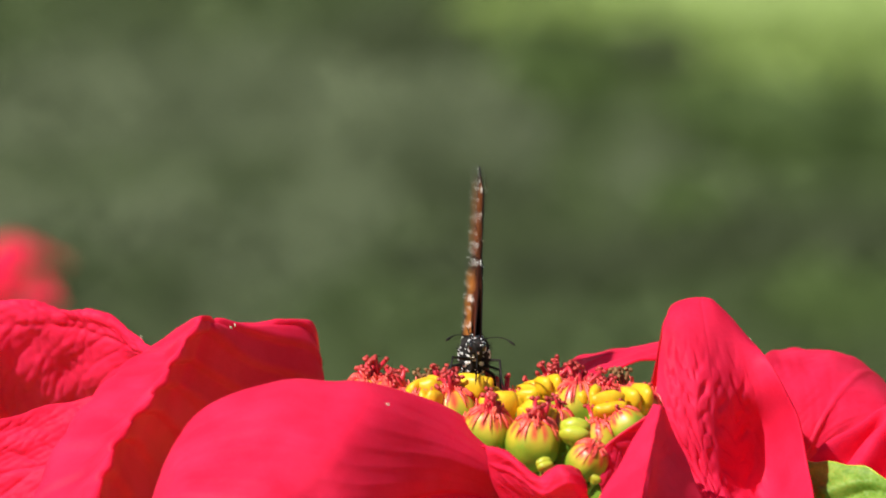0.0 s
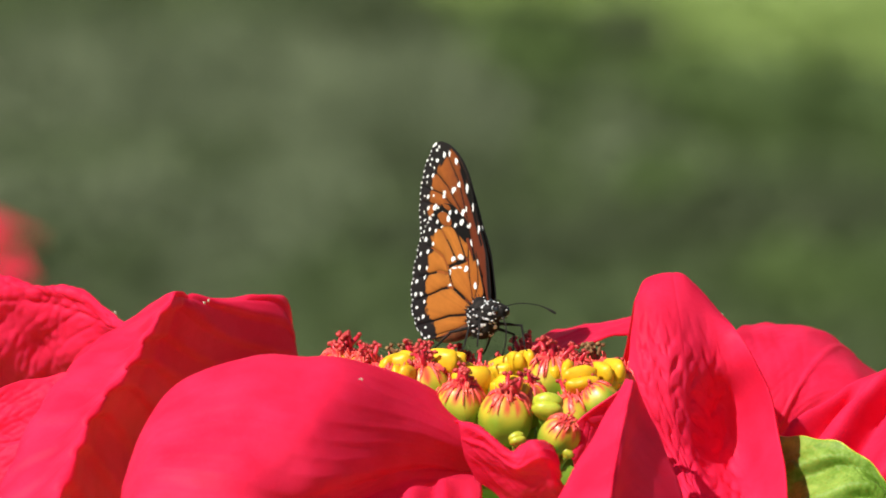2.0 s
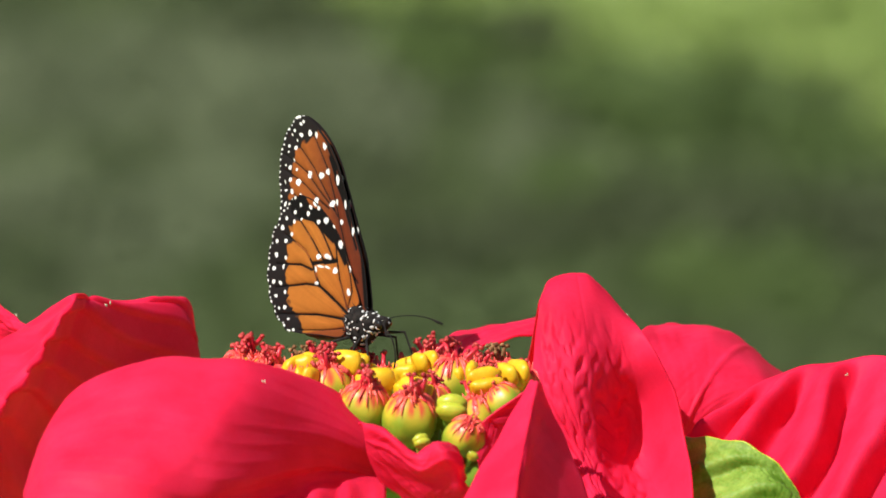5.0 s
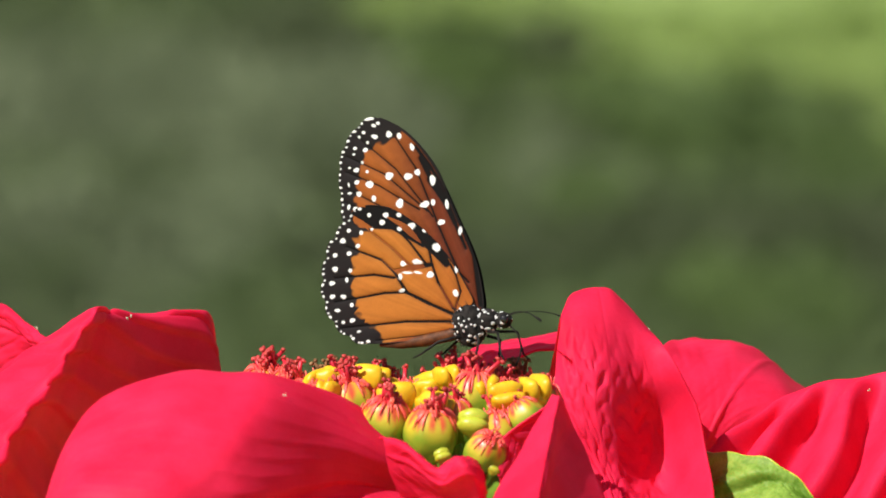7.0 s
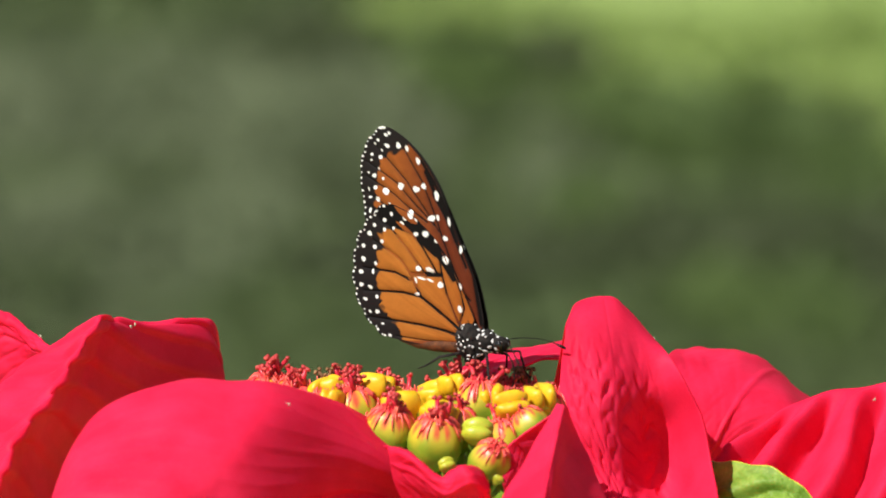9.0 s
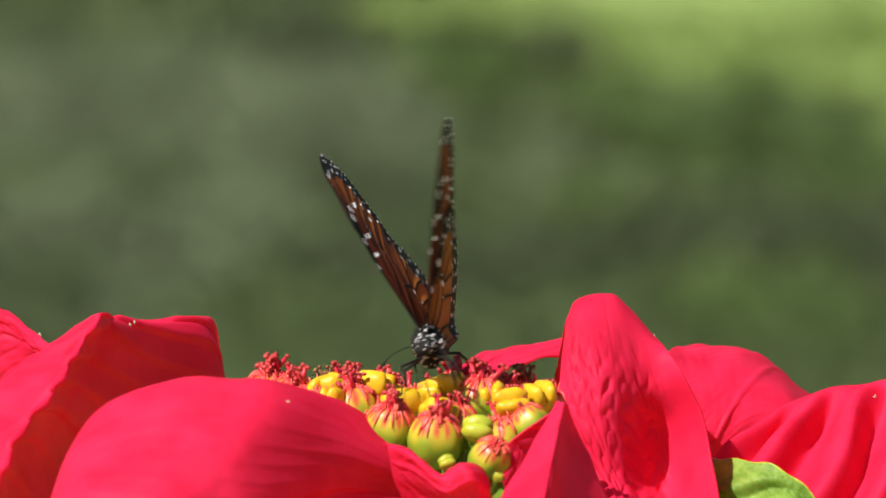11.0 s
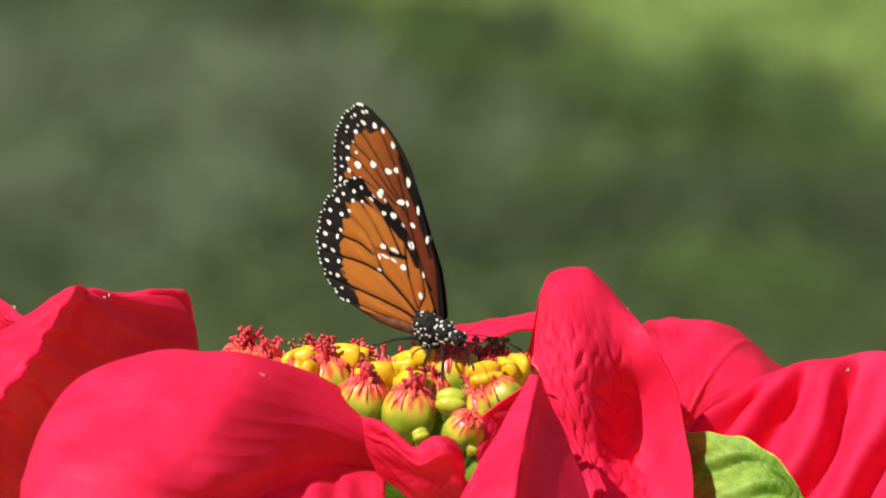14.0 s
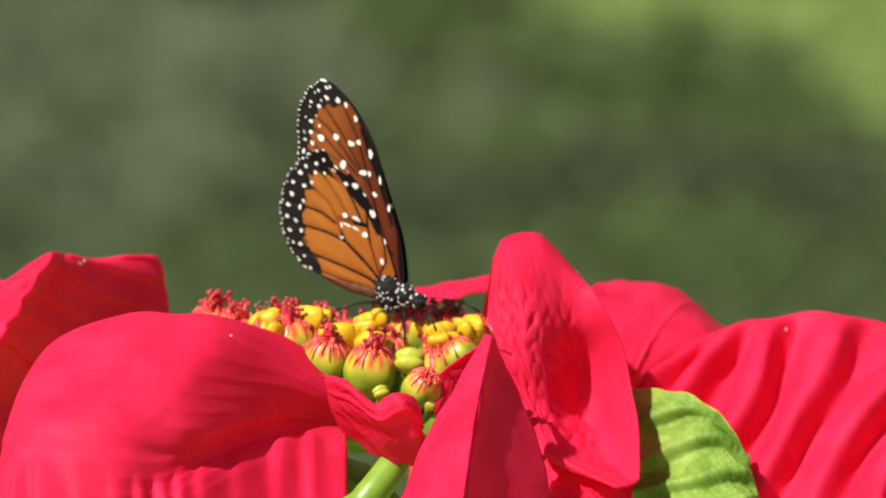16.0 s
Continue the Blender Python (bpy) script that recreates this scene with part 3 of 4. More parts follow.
def cyathium(x, y, z, size, lean_x, lean_y, stamens, glands, label, dried=False, bare=False, seed=0):
    """One small flower; lean in degrees, glands as compass angles round the mouth."""
    rng = random.Random(seed * 7 + 1)
    cup = part_mesh("cyathium", CUPS[seed % 4], CUPTONE, plant, label)
    cup.matrix_basis = pose(x * MM, y * MM, z * MM, lean_x, lean_y, rng.uniform(0, 360)) @ Matrix.Scale(size, 4)
    back = -math.degrees(cup.matrix_basis.to_euler().z)
    if not bare:
        part_mesh("fringe", FRINGES[seed % 4], FRINGE, cup)
    for k in range(stamens):
        a, r = rng.uniform(0, 6.28), rng.uniform(0.2, 1.9)
        st = part_mesh("stamen", (DRIEDS if dried else STAMENS)[rng.randrange(3 if dried else 7)], STAMENRED, cup)
        st.matrix_basis = pose(r * math.cos(a) * MM, r * math.sin(a) * MM, 3.4 * MM, rng.uniform(-34, 34), rng.uniform(-34, 34), rng.uniform(0, 360))
    for g in glands:
        a = radians(g + back)
        gl = part_mesh("gland", GLANDS[rng.randrange(3)], YELLOW, cup, "fleshy yellow nectar gland")
        gl.matrix_basis = pose(4.7 * math.cos(a) * MM, 4.7 * math.sin(a) * MM, 3.2 * MM, 0, 0, math.degrees(a) + 90) @ pose(0, 0, 0, rng.uniform(0, 40), rng.uniform(-20, 20), rng.uniform(-35, 35)) @ Matrix.Scale(rng.uniform(1.0, 1.4), 4)
    bm = bmesh.new()
    tube(bm, [(0, 0, -4 * MM), (0, 0, -8 * MM), (0, 0, -12 * MM)], [2.0 * MM, 1.7 * MM, 1.6 * MM], 8)
    part("stalk", bm, STEMGREEN, cup)
    return cup


CYATHIA = [
    (4.6, -20.5, -1.2, 1.14, 8, -2, 7, [85], 0),
    (-3.9, -17.2, 0.3, 1.06, 8, -8, 10, [70], 0),
    (14.7, -29.0, -3.2, 0.9, 12, 26, 0, [], 0),
    (-10.3, -7.8, 2.0, 1.06, 4, -8, 9, [35], 0),
    (12.5, -4.6, 2.5, 1.12, 2, -3, 10, [170], 0),
    (0.2, 0.0, 0.0, 1.01, 0, 0, 1, [215, 325], 0),
    (19.0, -8.0, 0.8, 1.01, 4, 8, 7, [160, 260], 0),
    (22.3, -15.1, 0.6, 0.84, 14, 34, 5, [], 0),
    (25.9, -3.9, 0.9, 1.01, 0, 10, 2, [235], 0),
    (21.8, 12.1, -0.4, 0.95, 0, 6, 10, [], 1),
    (-15.4, 8.3, 0.8, 0.95, 0, -4, 9, [], 1),
    (-12.3, 2.4, 1.9, 1.01, 0, -4, 11, [240], 0),
    (-26.6, 6.4, 1.8, 1.12, 0, -8, 15, [], 0),
    (-22.5, 4.4, 2.0, 0.95, 0, -4, 9, [], 0),
    (-21.2, 0.2, 1.3, 1.01, 0, -6, 6, [340], 0),
    (-16.8, -7.9, 1.4, 0.95, 4, -8, 0, [300], 0),
    (-6.9, 10.1, -0.1, 0.95, 0, 0, 10, [], 0),
    (-3.3, 16.0, -1.2, 0.9, 0, 0, 6, [], 0),
    (8.5, 8.4, 1.6, 1.01, 0, 0, 10, [], 0),
    (-7.6, -9.3, -0.9, 0.95, 8, -12, 9, [], 0),
    (18.0, 6.2, 0.5, 0.95, 0, 6, 8, [], 0),
    (5.8, 2.1, 0.7, 1.01, 0, 6, 2, [250], 0),
    (17.7, -14.6, -2.3, 1.01, 6, 10, 3, [], 0),
    (8.5, -12.2, -0.3, 0.95, 4, 0, 3, [200], 0),
]
FAR_AT = (-0.264, 2.364, 0.588)
FLECKS = [(-22.3, -39.5, 9.7, 0.35), (-53.0, -64.5, -3.2, 0.5), (-75.1, 63.7, 4.4, 0.6), (-72.0, 61.5, 3.5, 0.5), (-53.0, 32.9, 11.0, 0.5), (45.6, 15.3, 11.8, 0.3), (91.3, -13.0, -25.6, 2.0), (87.6, 20.2, -0.6, 0.35)]
BUDS = [(12.4, -23.1, 1.5, 1.15, 38, 6, 0), (6.7, -32.0, -3.0, 0.62, 35, -10, 20), (16.1, -31.5, -5.6, 0.5, 20, 30, 0)]
for i, (x, y, z, size, lx, ly, st, gl, dr) in enumerate(CYATHIA):
    label = "green cyathium with browned withered stamens" if dr else "green cyathium with red stamens and yellow nectar gland" if gl else "green cyathium with red fringed mouth"
    cyathium(x, y, z, size, lx, ly, st, gl, label, bool(dr), False, i)


def bud(x, y, z, size, lx, ly, rz):
    shape = bmesh.new()
    for sgn in (-1, 1):
        blob(shape, (0, sgn * 0.62, 0.1 * sgn), (2.55, 1.45, 1.85), Matrix.Rotation(sgn * -0.35, 3, "X"), 22, 16, 0.08, sgn + 3.0)
    blob(shape, (0, 0, -1.1), (2.2, 1.9, 1.5), None, 18, 12, 0.08, 2)
    for v in shape.verts:
        v.co *= MM
    ob = part("flower_bud", shape, BUDGREEN, plant, "closed two-lipped yellow-green flower bud")
    ob.matrix_basis = pose(x * MM, y * MM, z * MM, lx, ly, rz) @ Matrix.Scale(size, 4)
    bm = bmesh.new()
    tube(bm, [(0, 0, -1 * MM), (0, 0, -4 * MM), (0, 0, -8 * MM)], [1.5 * MM, 1.3 * MM, 1.2 * MM], 8)
    part("stalk", bm, STEMGREEN, ob)


for b in BUDS:
    bud(*b)


# dry flecks stuck on the bracts
def fleck(x, y, z, size, seed):
    rng = random.Random(seed)
    bm = bmesh.new()
    for _ in range(3):
        q = Vector((rng.uniform(-1, 1), rng.uniform(-1, 1), rng.uniform(-0.6, 0.6))) * size
        blob(bm, (Vector((x, y, z)) + q) * MM, (size * 0.8 * MM, size * 0.3 * MM, size * 0.35 * MM), Euler((rng.uniform(0, 3), rng.uniform(0, 3), rng.uniform(0, 3))).to_matrix(), 8, 6, 0.4, seed)
    part("fleck", bm, BLOTCH, plant, "small pale dry fleck")


for i, q in enumerate(FLECKS):
    fleck(*q, i)

# ---------------------------------------------------------------- a second flower head, farther back
far = tagged(new("poinsettia"), "red poinsettia flower head out of focus behind", "flower")
far.location = FAR_AT
for k in range(14):
    a = k * math.pi / 4 + 0.2 if k < 8 else k * math.pi / 3 + 0.5
    ln, up = ((80, 22) if k % 2 else (70, 34)) if k < 8 else (88, -34)
    st = [[(-3, 0, -4), (0, 0, -5), (3, 0, -4)], [(-23, ln * 0.35, 4), (0, ln * 0.35, 2), (23, ln * 0.35, 4)],
          [(-25, ln * 0.65, up * 0.8), (0, ln * 0.65, up * 0.75), (25, ln * 0.65, up * 0.8)], [(-1, ln, up * 0.6), (0, ln, up * 0.6), (1, ln, up * 0.6)]]
    me, _ = lofted("bract", st, n=30, m=20, vein=0.3, seed=60 + k)
    ob = thick(part_mesh("bract", me, RED, far), 0.45)
    ob.rotation_euler = (0, 0, a)
bm = bmesh.new()
for k in range(9):
    a = k * 2.4
    blob(bm, (2.6 * math.sqrt(k) * math.cos(a) * MM, 2.6 * math.sqrt(k) * math.sin(a) * MM, 5 * MM), (3 * MM, 3 * MM, 4 * MM), None, 10, 7)
part("flower_cluster", bm, YELLOW, far, "yellow flower buds")
bm = bmesh.new()
tube(bm, [(0, 0, 2 * MM), (0, 0, -0.3), (0.02, 0.02, -0.7), (0.02, 0.02, -FAR_AT[2] - 0.02)], [4 * MM, 4 * MM, 6 * MM, 8 * MM], 10)
part("stem", bm, STEMGREEN, far, "green stem")

# ---------------------------------------------------------------- the butterfly
butterfly = tagged(new("butterfly"), "orange butterfly with black veins and white spots feeding on the flower", "butterfly")

# wing plan in millimetres: forward from the hinge, up from the hinge, wings closed
FORE_OUT = [(1.2, -1.3), (1.4, 3.6), (0.1, 9.4), (-2.1, 15.0), (-4.6, 20.8), (-7.3, 26.5), (-11.8, 32.2), (-16.2, 35.2), (-20.4, 36.1), (-24.5, 33.1), (-26.7, 29.0), (-27.2, 24.5), (-26.9, 20.0), (-25.8, 15.5), (-13.5, 4.1), (-4.2, -0.9)]
FORE_MARGIN = (7.6, 13.0)
HIND_OUT = [(-2.9, -1.3), (-0.2, 0.3), (-0.8, 2.8), (-3.9, 8.4), (-9.2, 14.6), (-14.8, 18.9), (-18.5, 20.2), (-22.2, 20.2), (-26.4, 17.0), (-29.5, 13.0), (-31.1, 7.7), (-31.1, 3.2), (-29.5, -1.0), (-26.5, -4.0), (-22.8, -5.5), (-14.0, -5.9), (-5.6, -5.8)]
HIND_MARGIN = (6.8, 14.0)
FORE_VEINS = [(-0.2, -0.1, -7.1, 15.2, 0.26), (-7.1, 15.2, -11.3, 26.1, 0.2), (-11.3, 26.1, -15.2, 32.1, 0.16), (-8.2, 16.9, -15.4, 26.2, 0.16), (-15.4, 26.2, -23.0, 32.4, 0.14), (-9.3, 18.0, -17.7, 25.3, 0.16), (-17.7, 25.3, -25.5, 29.0, 0.14), (-11.0, 18.4, -19.0, 23.2, 0.16), (-19.0, 23.2, -25.8, 26.1, 0.14), (-1.2, 4.3, -12.3, 15.9, 0.18), (-12.3, 15.9, -25.7, 22.9, 0.15), (-2.4, 2.1, -15.8, 15.0, 0.18), (-15.8, 15.0, -26.5, 20.6, 0.15), (1.0, -0.1, -0.0, 9.5, 0.45), (-0.0, 9.5, -4.1, 19.4, 0.4), (-4.1, 19.4, -8.2, 26.0, 0.4), (-8.2, 26.0, -11.2, 30.2, 0.4), (-10.1, 28.0, -8.3, 23.9, 0.6), (-8.3, 23.9, -5.2, 19.3, 0.8), (-5.2, 19.3, -3.5, 15.5, 0.6), (-3.5, 15.5, -1.5, 10.7, 0.35)]
HIND_VEINS = [(-4.5, -1.4, -9.3, 0.9, 0.34), (-9.3, 0.9, -13.8, 3.4, 0.34), (-13.8, 3.4, -16.1, 7.5, 0.34), (-4.4, -0.3, -7.3, 4.8, 0.26), (-7.3, 4.8, -8.5, 8.9, 0.28), (-16.1, 7.6, -12.3, 8.0, 0.36), (-12.3, 8.0, -8.4, 8.3, 0.5), (-8.4, 8.9, -8.8, 11.3, 0.26), (-12.8, 8.4, -16.0, 11.8, 0.25), (-16.0, 11.8, -22.1, 16.8, 0.2), (-16.1, 7.5, -18.5, 9.9, 0.27), (-18.5, 9.9, -25.6, 13.0, 0.22), (-9.7, 8.6, -12.5, 12.7, 0.25), (-12.5, 12.7, -17.2, 17.8, 0.2), (-16.2, 6.4, -20.4, 7.3, 0.26), (-20.4, 7.3, -28.5, 7.3, 0.22), (-14.0, 3.5, -18.4, 3.7, 0.27), (-18.4, 3.7, -28.8, 2.8, 0.22), (-5.2, -2.7, -14.2, -2.0, 0.27), (-14.2, -2.0, -28.0, -2.2, 0.22), (-4.1, -0.7, -2.6, 2.7, 0.22), (-2.6, 2.7, -3.4, 6.1, 0.22), (-3.4, 6.1, -5.4, 9.8, 0.25), (-5.5, -4.4, -12.6, -4.9, 0.1), (-12.6, -4.9, -20.9, -5.1, 0.1), (-22.0, 18.4, -15.0, 17.0, 2.0), (-15.0, 17.0, -9.6, 13.0, 1.7), (-9.6, 13.0, -5.2, 8.2, 0.9), (-20.5, 19.4, -14.8, 18.3, 1.0), (-14.8, 18.3, -9.3, 14.0, 1.0), (-9.3, 14.0, -5.2, 9.4, 0.7)]
FORE_SPOTS = [(-19.5, 32.5, 0.7, 0.4), (-19.6, 34.6, 0.5, 0.3), (-18.7, 35.0, 0.4, 0.3), (-16.5, 32.8, 0.6, 0.6), (-14.4, 32.4, 0.5, 0.6), (-11.9, 30.2, 0.4, 0.7), (-21.8, 33.4, 0.4, 0.3), (-22.8, 32.6, 0.3, 0.3), (-21.6, 30.1, 0.5, 0.4), (-23.7, 30.5, 0.4, 0.3), (-24.0, 29.4, 0.3, 0.2), (-21.1, 31.5, 0.3, 0.3), (-23.6, 26.4, 0.6, 0.4), (-22.4, 27.8, 0.3, 0.3), (-21.4, 26.0, 0.3, 0.3), (-23.6, 24.1, 0.5, 0.4), (-21.0, 23.6, 0.8, 0.7), (-23.3, 21.9, 0.6, 0.5), (-20.2, 20.9, 0.5, 0.6), (-24.1, 19.1, 0.5, 0.5), (-16.8, 25.0, 0.9, 0.7), (-12.9, 24.7, 0.9, 0.6), (-11.0, 25.4, 0.6, 0.6), (-8.0, 23.8, 0.6, 1.0), (-14.8, 19.7, 0.7, 0.9), (-9.8, 19.3, 1.0, 0.6), (-8.0, 19.6, 0.5, 0.6), (-5.1, 19.1, 0.4, 0.9), (-6.4, 15.8, 0.9, 0.5), (-2.5, 14.0, 0.4, 0.8), (-25.0, 26.9, 0.3, 0.2), (-25.2, 22.1, 0.4, 0.2), (-25.3, 23.7, 0.2, 0.4), (-25.5, 19.5, 0.3, 0.5), (-20.7, 35.9, 0.9, 0.3), (-23.9, 33.7, 0.6, 0.2)]
HIND_SPOTS = [(-20.6, 18.6, 0.4, 0.4), (-22.5, 17.2, 0.5, 0.4), (-18.0, 17.0, 0.6, 0.5), (-24.9, 16.0, 0.4, 0.4), (-22.4, 15.4, 0.4, 0.4), (-26.3, 14.2, 0.6, 0.5), (-23.3, 13.0, 0.5, 0.4), (-28.1, 11.6, 0.5, 0.4), (-25.2, 11.7, 0.5, 0.4), (-28.3, 9.0, 0.6, 0.5), (-25.2, 8.5, 0.4, 0.4), (-29.2, 6.4, 0.6, 0.4), (-26.1, 6.8, 0.3, 0.5), (-29.3, 3.9, 0.6, 0.4), (-27.0, 3.7, 0.6, 0.4), (-28.4, 1.2, 0.6, 0.3), (-25.4, 2.0, 0.4, 0.4), (-27.4, -1.1, 0.4, 0.3), (-25.5, -0.9, 0.6, 0.4), (-24.3, -3.1, 0.4, 0.2), (-20.2, 15.9, 0.3, 0.3), (-17.1, 18.3, 0.6, 0.5), (-14.4, 18.1, 0.5, 0.4), (-14.4, 15.5, 0.6, 0.4), (-12.0, 15.8, 0.8, 0.6), (-9.4, 14.8, 0.5, 0.4), (-7.1, 11.4, 0.9, 0.8), (-14.1, 8.9, 0.6, 0.5), (-11.3, 9.0, 1.0, 0.5), (-8.8, 6.4, 0.7, 0.6), (-14.9, 6.5, 0.5, 0.6), (-13.3, 7.1, 1.0, 0.2), (-11.3, 7.0, 0.8, 0.2), (-14.8, 3.9, 0.6, 0.3), (-3.6, 2.5, 0.5, 0.7), (-3.1, 7.0, 0.4, 0.8), (-22.5, -5.1, 0.4, 0.3)]


def seg_dist(p, a, b):
    ab = b - a
    t = np.clip(((p - a) @ ab) / (ab @ ab), 0, 1)
    return np.linalg.norm(p - (a + t[:, None] * ab), axis=1), t


def lerp3(c0, c1, f):
    return c0 + (c1 - c0) * f[:, None]


def wing_mesh(name, outline, margin, band, veins, spots, base_tone, deep_tone, spacing, tip_band, scallop, turn_at, edge, top, fold=None):
    """A wing as rings round its middle; tone from border band, veins and spots of the wing plan."""
    na, nr = 480, 110
    o = closed_spline(outline, na)
    # the part of the outline between the two margin marks is the outer margin
    m0, m1 = margin
    k = na / len(outline)
    on = np.arange(na)
    i0, i1 = int(m0 * k), int(m1 * k)
    mid = o.mean(axis=0)
    marg = o[i0:i1 + 1]
    seg = np.linalg.norm(np.diff(marg, axis=0), axis=1)
    s = np.concatenate([[0], np.cumsum(seg)])
    wave = scallop * np.abs(np.sin(math.pi * s / (2 * spacing)))
    out = marg - mid
    o[i0:i1 + 1] = marg + out / np.linalg.norm(out, axis=1, keepdims=True) * (wave - scallop * 0.5)[:, None]
    marg = o[i0:i1 + 1]
    r = np.linspace(0, 1, nr) ** 0.8
    pts = (mid + r[:, None, None] * (o - mid)[None]).reshape(-1, 2)
    # distance to the outer margin and to the whole edge
    d2 = np.full(len(pts), 1e9)
    arc = np.zeros(len(pts))
    for q, sq in zip(marg[::3], s[::3]):
        d = np.linalg.norm(pts - q, axis=1)
        better = d < d2
        d2[better], arc[better] = d[better], sq
    de = np.full(len(pts), 1e9)
    for q in o:
        de = np.minimum(de, np.linalg.norm(pts - q, axis=1))
    rng = np.random.RandomState(len(name))
    ragged = 0.25 * np.sin(pts[:, 0] * 2.1 + 1.3 * np.sin(pts[:, 1] * 1.7)) + 0.2 * np.sin(pts[:, 1] * 2.9)
    black, border = np.array((0.006, 0.005, 0.005)), np.array((0.015, 0.012, 0.012))
    white = np.array((0.86, 0.86, 0.83))
    tone = lerp3(np.tile(deep_tone, (len(pts), 1)), np.array(base_tone), np.clip(0.5 + 0.09 * (-pts[:, 0] - turn_at) + 0.1 * ragged, 0, 1))
    # fine streaks fanning out from the hinge
    fan = np.arctan2(pts[:, 1] + 6, -pts[:, 0] + 3)
    streak = 0.5 * np.sin(fan * 95 + 2 * np.sin(fan * 31)) + 0.5 * np.sin(fan * 41 + 0.12 * d2)
    tone = tone * (1 + 0.09 * streak + 0.05 * ragged)[:, None]
    # soft dusky shading beside the veins, then the border, then the veins over both
    relief = np.zeros(len(pts))
    near = np.full(len(pts), 9.0)
    for (ax, ay, bx, by, w) in veins:
        d, t = seg_dist(pts, np.array((ax, ay)), np.array((bx, by)))
        near = np.minimum(near, d - w)
    tone = tone * (1 - 0.32 * np.exp(-np.clip(near, 0, 9) / 0.5))[:, None]
    if fold:
        (ax, ay), (bx, by), under = fold
        below = ay + (pts[:, 0] - ax) * (by - ay) / (bx - ax) - pts[:, 1]
        tone = lerp3(tone, np.array(under), np.clip(below / 0.2 + 0.5, 0, 1))
    width = band + (tip_band - band) * np.clip((pts[:, 1] - top[0]) / top[1], 0, 1)
    width = width * (0.55 + 0.45 * np.clip((s[-1] - arc) / 9.0, 0, 1))
    tooth = 0.55 * np.exp(-np.clip(near, 0, 9) / 0.35)
    f = np.clip((width + ragged + tooth - d2) / 0.45 + 0.5, 0, 1)
    tone = lerp3(tone, border, f)
    f = np.clip((edge - de) / 0.2 + 0.5, 0, 1)
    tone = lerp3(tone, border, f)
    for (ax, ay, bx, by, w) in veins:
        d, t = seg_dist(pts, np.array((ax, ay)), np.array((bx, by)))
        f = np.clip((w * (1.1 - 0.25 * t) - d) / 0.16 + 0.5, 0, 1)
        tone = lerp3(tone, black, f)
        relief = np.maximum(relief, f)
    # white fringe dashes along the outer margin, two to each scallop
    total = s[-1]
    rows = [(0.5, spacing, 0.22, 0.29), (0.95, spacing, 0.3, 0.18)]
    dots = []
    for ph, sp, depth, rad in rows:
        c = ph * sp
        while c < total - 0.4:
            if depth < band - 0.9 or depth < 1:
                j = min(np.searchsorted(s, c), len(marg) - 1)
                inward = (mid - marg[j]) / np.linalg.norm(mid - marg[j])
                q = marg[j] + inward * (depth + rng.uniform(-0.12, 0.12))
                dots.append((q[0], q[1], rad * rng.uniform(0.8, 1.4), rad * rng.uniform(0.7, 1.0)))
            c += sp * rng.uniform(0.94, 1.06)
    for q in list(spots) + dots:
        cx, cy, ra = q[:3]
        rb = q[3] if len(q) > 3 else ra * 0.75
        ang = 0.25 * math.sin(cx * 7 + cy * 3)
        dx, dy = pts[:, 0] - cx, pts[:, 1] - cy
        p1, p2 = np.abs(dx * math.cos(ang) + dy * math.sin(ang)) / ra, np.abs(-dx * math.sin(ang) + dy * math.cos(ang)) / rb
        wob = 1 + 0.08 * np.sin(3 * np.arctan2(dy, dx) + cx * 5) if ra > 0.55 else 1.0
        e = (p1 ** 1.9 + p2 ** 1.9) ** (1 / 1.9) * wob * 1.04
        f = np.clip((1.0 - e) * min(ra, rb) / 0.16 + 0.5, 0, 1)
        tone = lerp3(tone, white, f)
    y = 0.12 * relief + 0.22 * np.exp(-np.clip(near, 0, 9) / 0.7) + 0.25 * np.sin(pts[:, 0] * 0.5) * np.clip(d2 / 20, 0, 1)
    p = np.stack([pts[:, 0], y, pts[:, 1]], -1).reshape(nr, na, 3)
    p = np.concatenate([p, p[:, :1]], 1)
    me = grid_mesh(name, p * MM)
    t = np.concatenate([tone.reshape(nr, na, 3), tone.reshape(nr, na, 3)[:, :1]], 1).reshape(-1, 3)
    a = me.attributes.new("tone", "FLOAT_COLOR", "POINT")
    a.data.foreach_set("color", np.concatenate([t, np.ones((len(t), 1))], 1).ravel().tolist())
    me.materials.append(WING)
    return me


fore = wing_mesh("forewing", FORE_OUT, FORE_MARGIN, 3.6, FORE_VEINS, FORE_SPOTS, (0.30, 0.086, 0.018), (0.125, 0.026, 0.010), 2.3, 6.0, 0.3, 13.0, 0.5, (24, 14))
hind = wing_mesh("hindwing", HIND_OUT, HIND_MARGIN, 6.0, HIND_VEINS, HIND_SPOTS, (0.42, 0.142, 0.024), (0.34, 0.100, 0.016), 2.15, 3.8, 0.65, 8.0, 0.2, (9, 6), ((-21.5, -6.0), (-5.0, -3.9), (0.20, 0.050, 0.014)))
WINGS = []
for side, sgn in (("right", -1), ("left", 1)):
    for me, off in ((fore, 0.55), (hind, 0.85)):
        w = part_mesh(me.name, me, WING, butterfly, f"{side} {me.name} with black border and white spots")
        s = w.modifiers.new("thickness", "SOLIDIFY")
        s.thickness, s.offset = 0.12 * MM, 0
        WINGS.append((w, sgn, off))

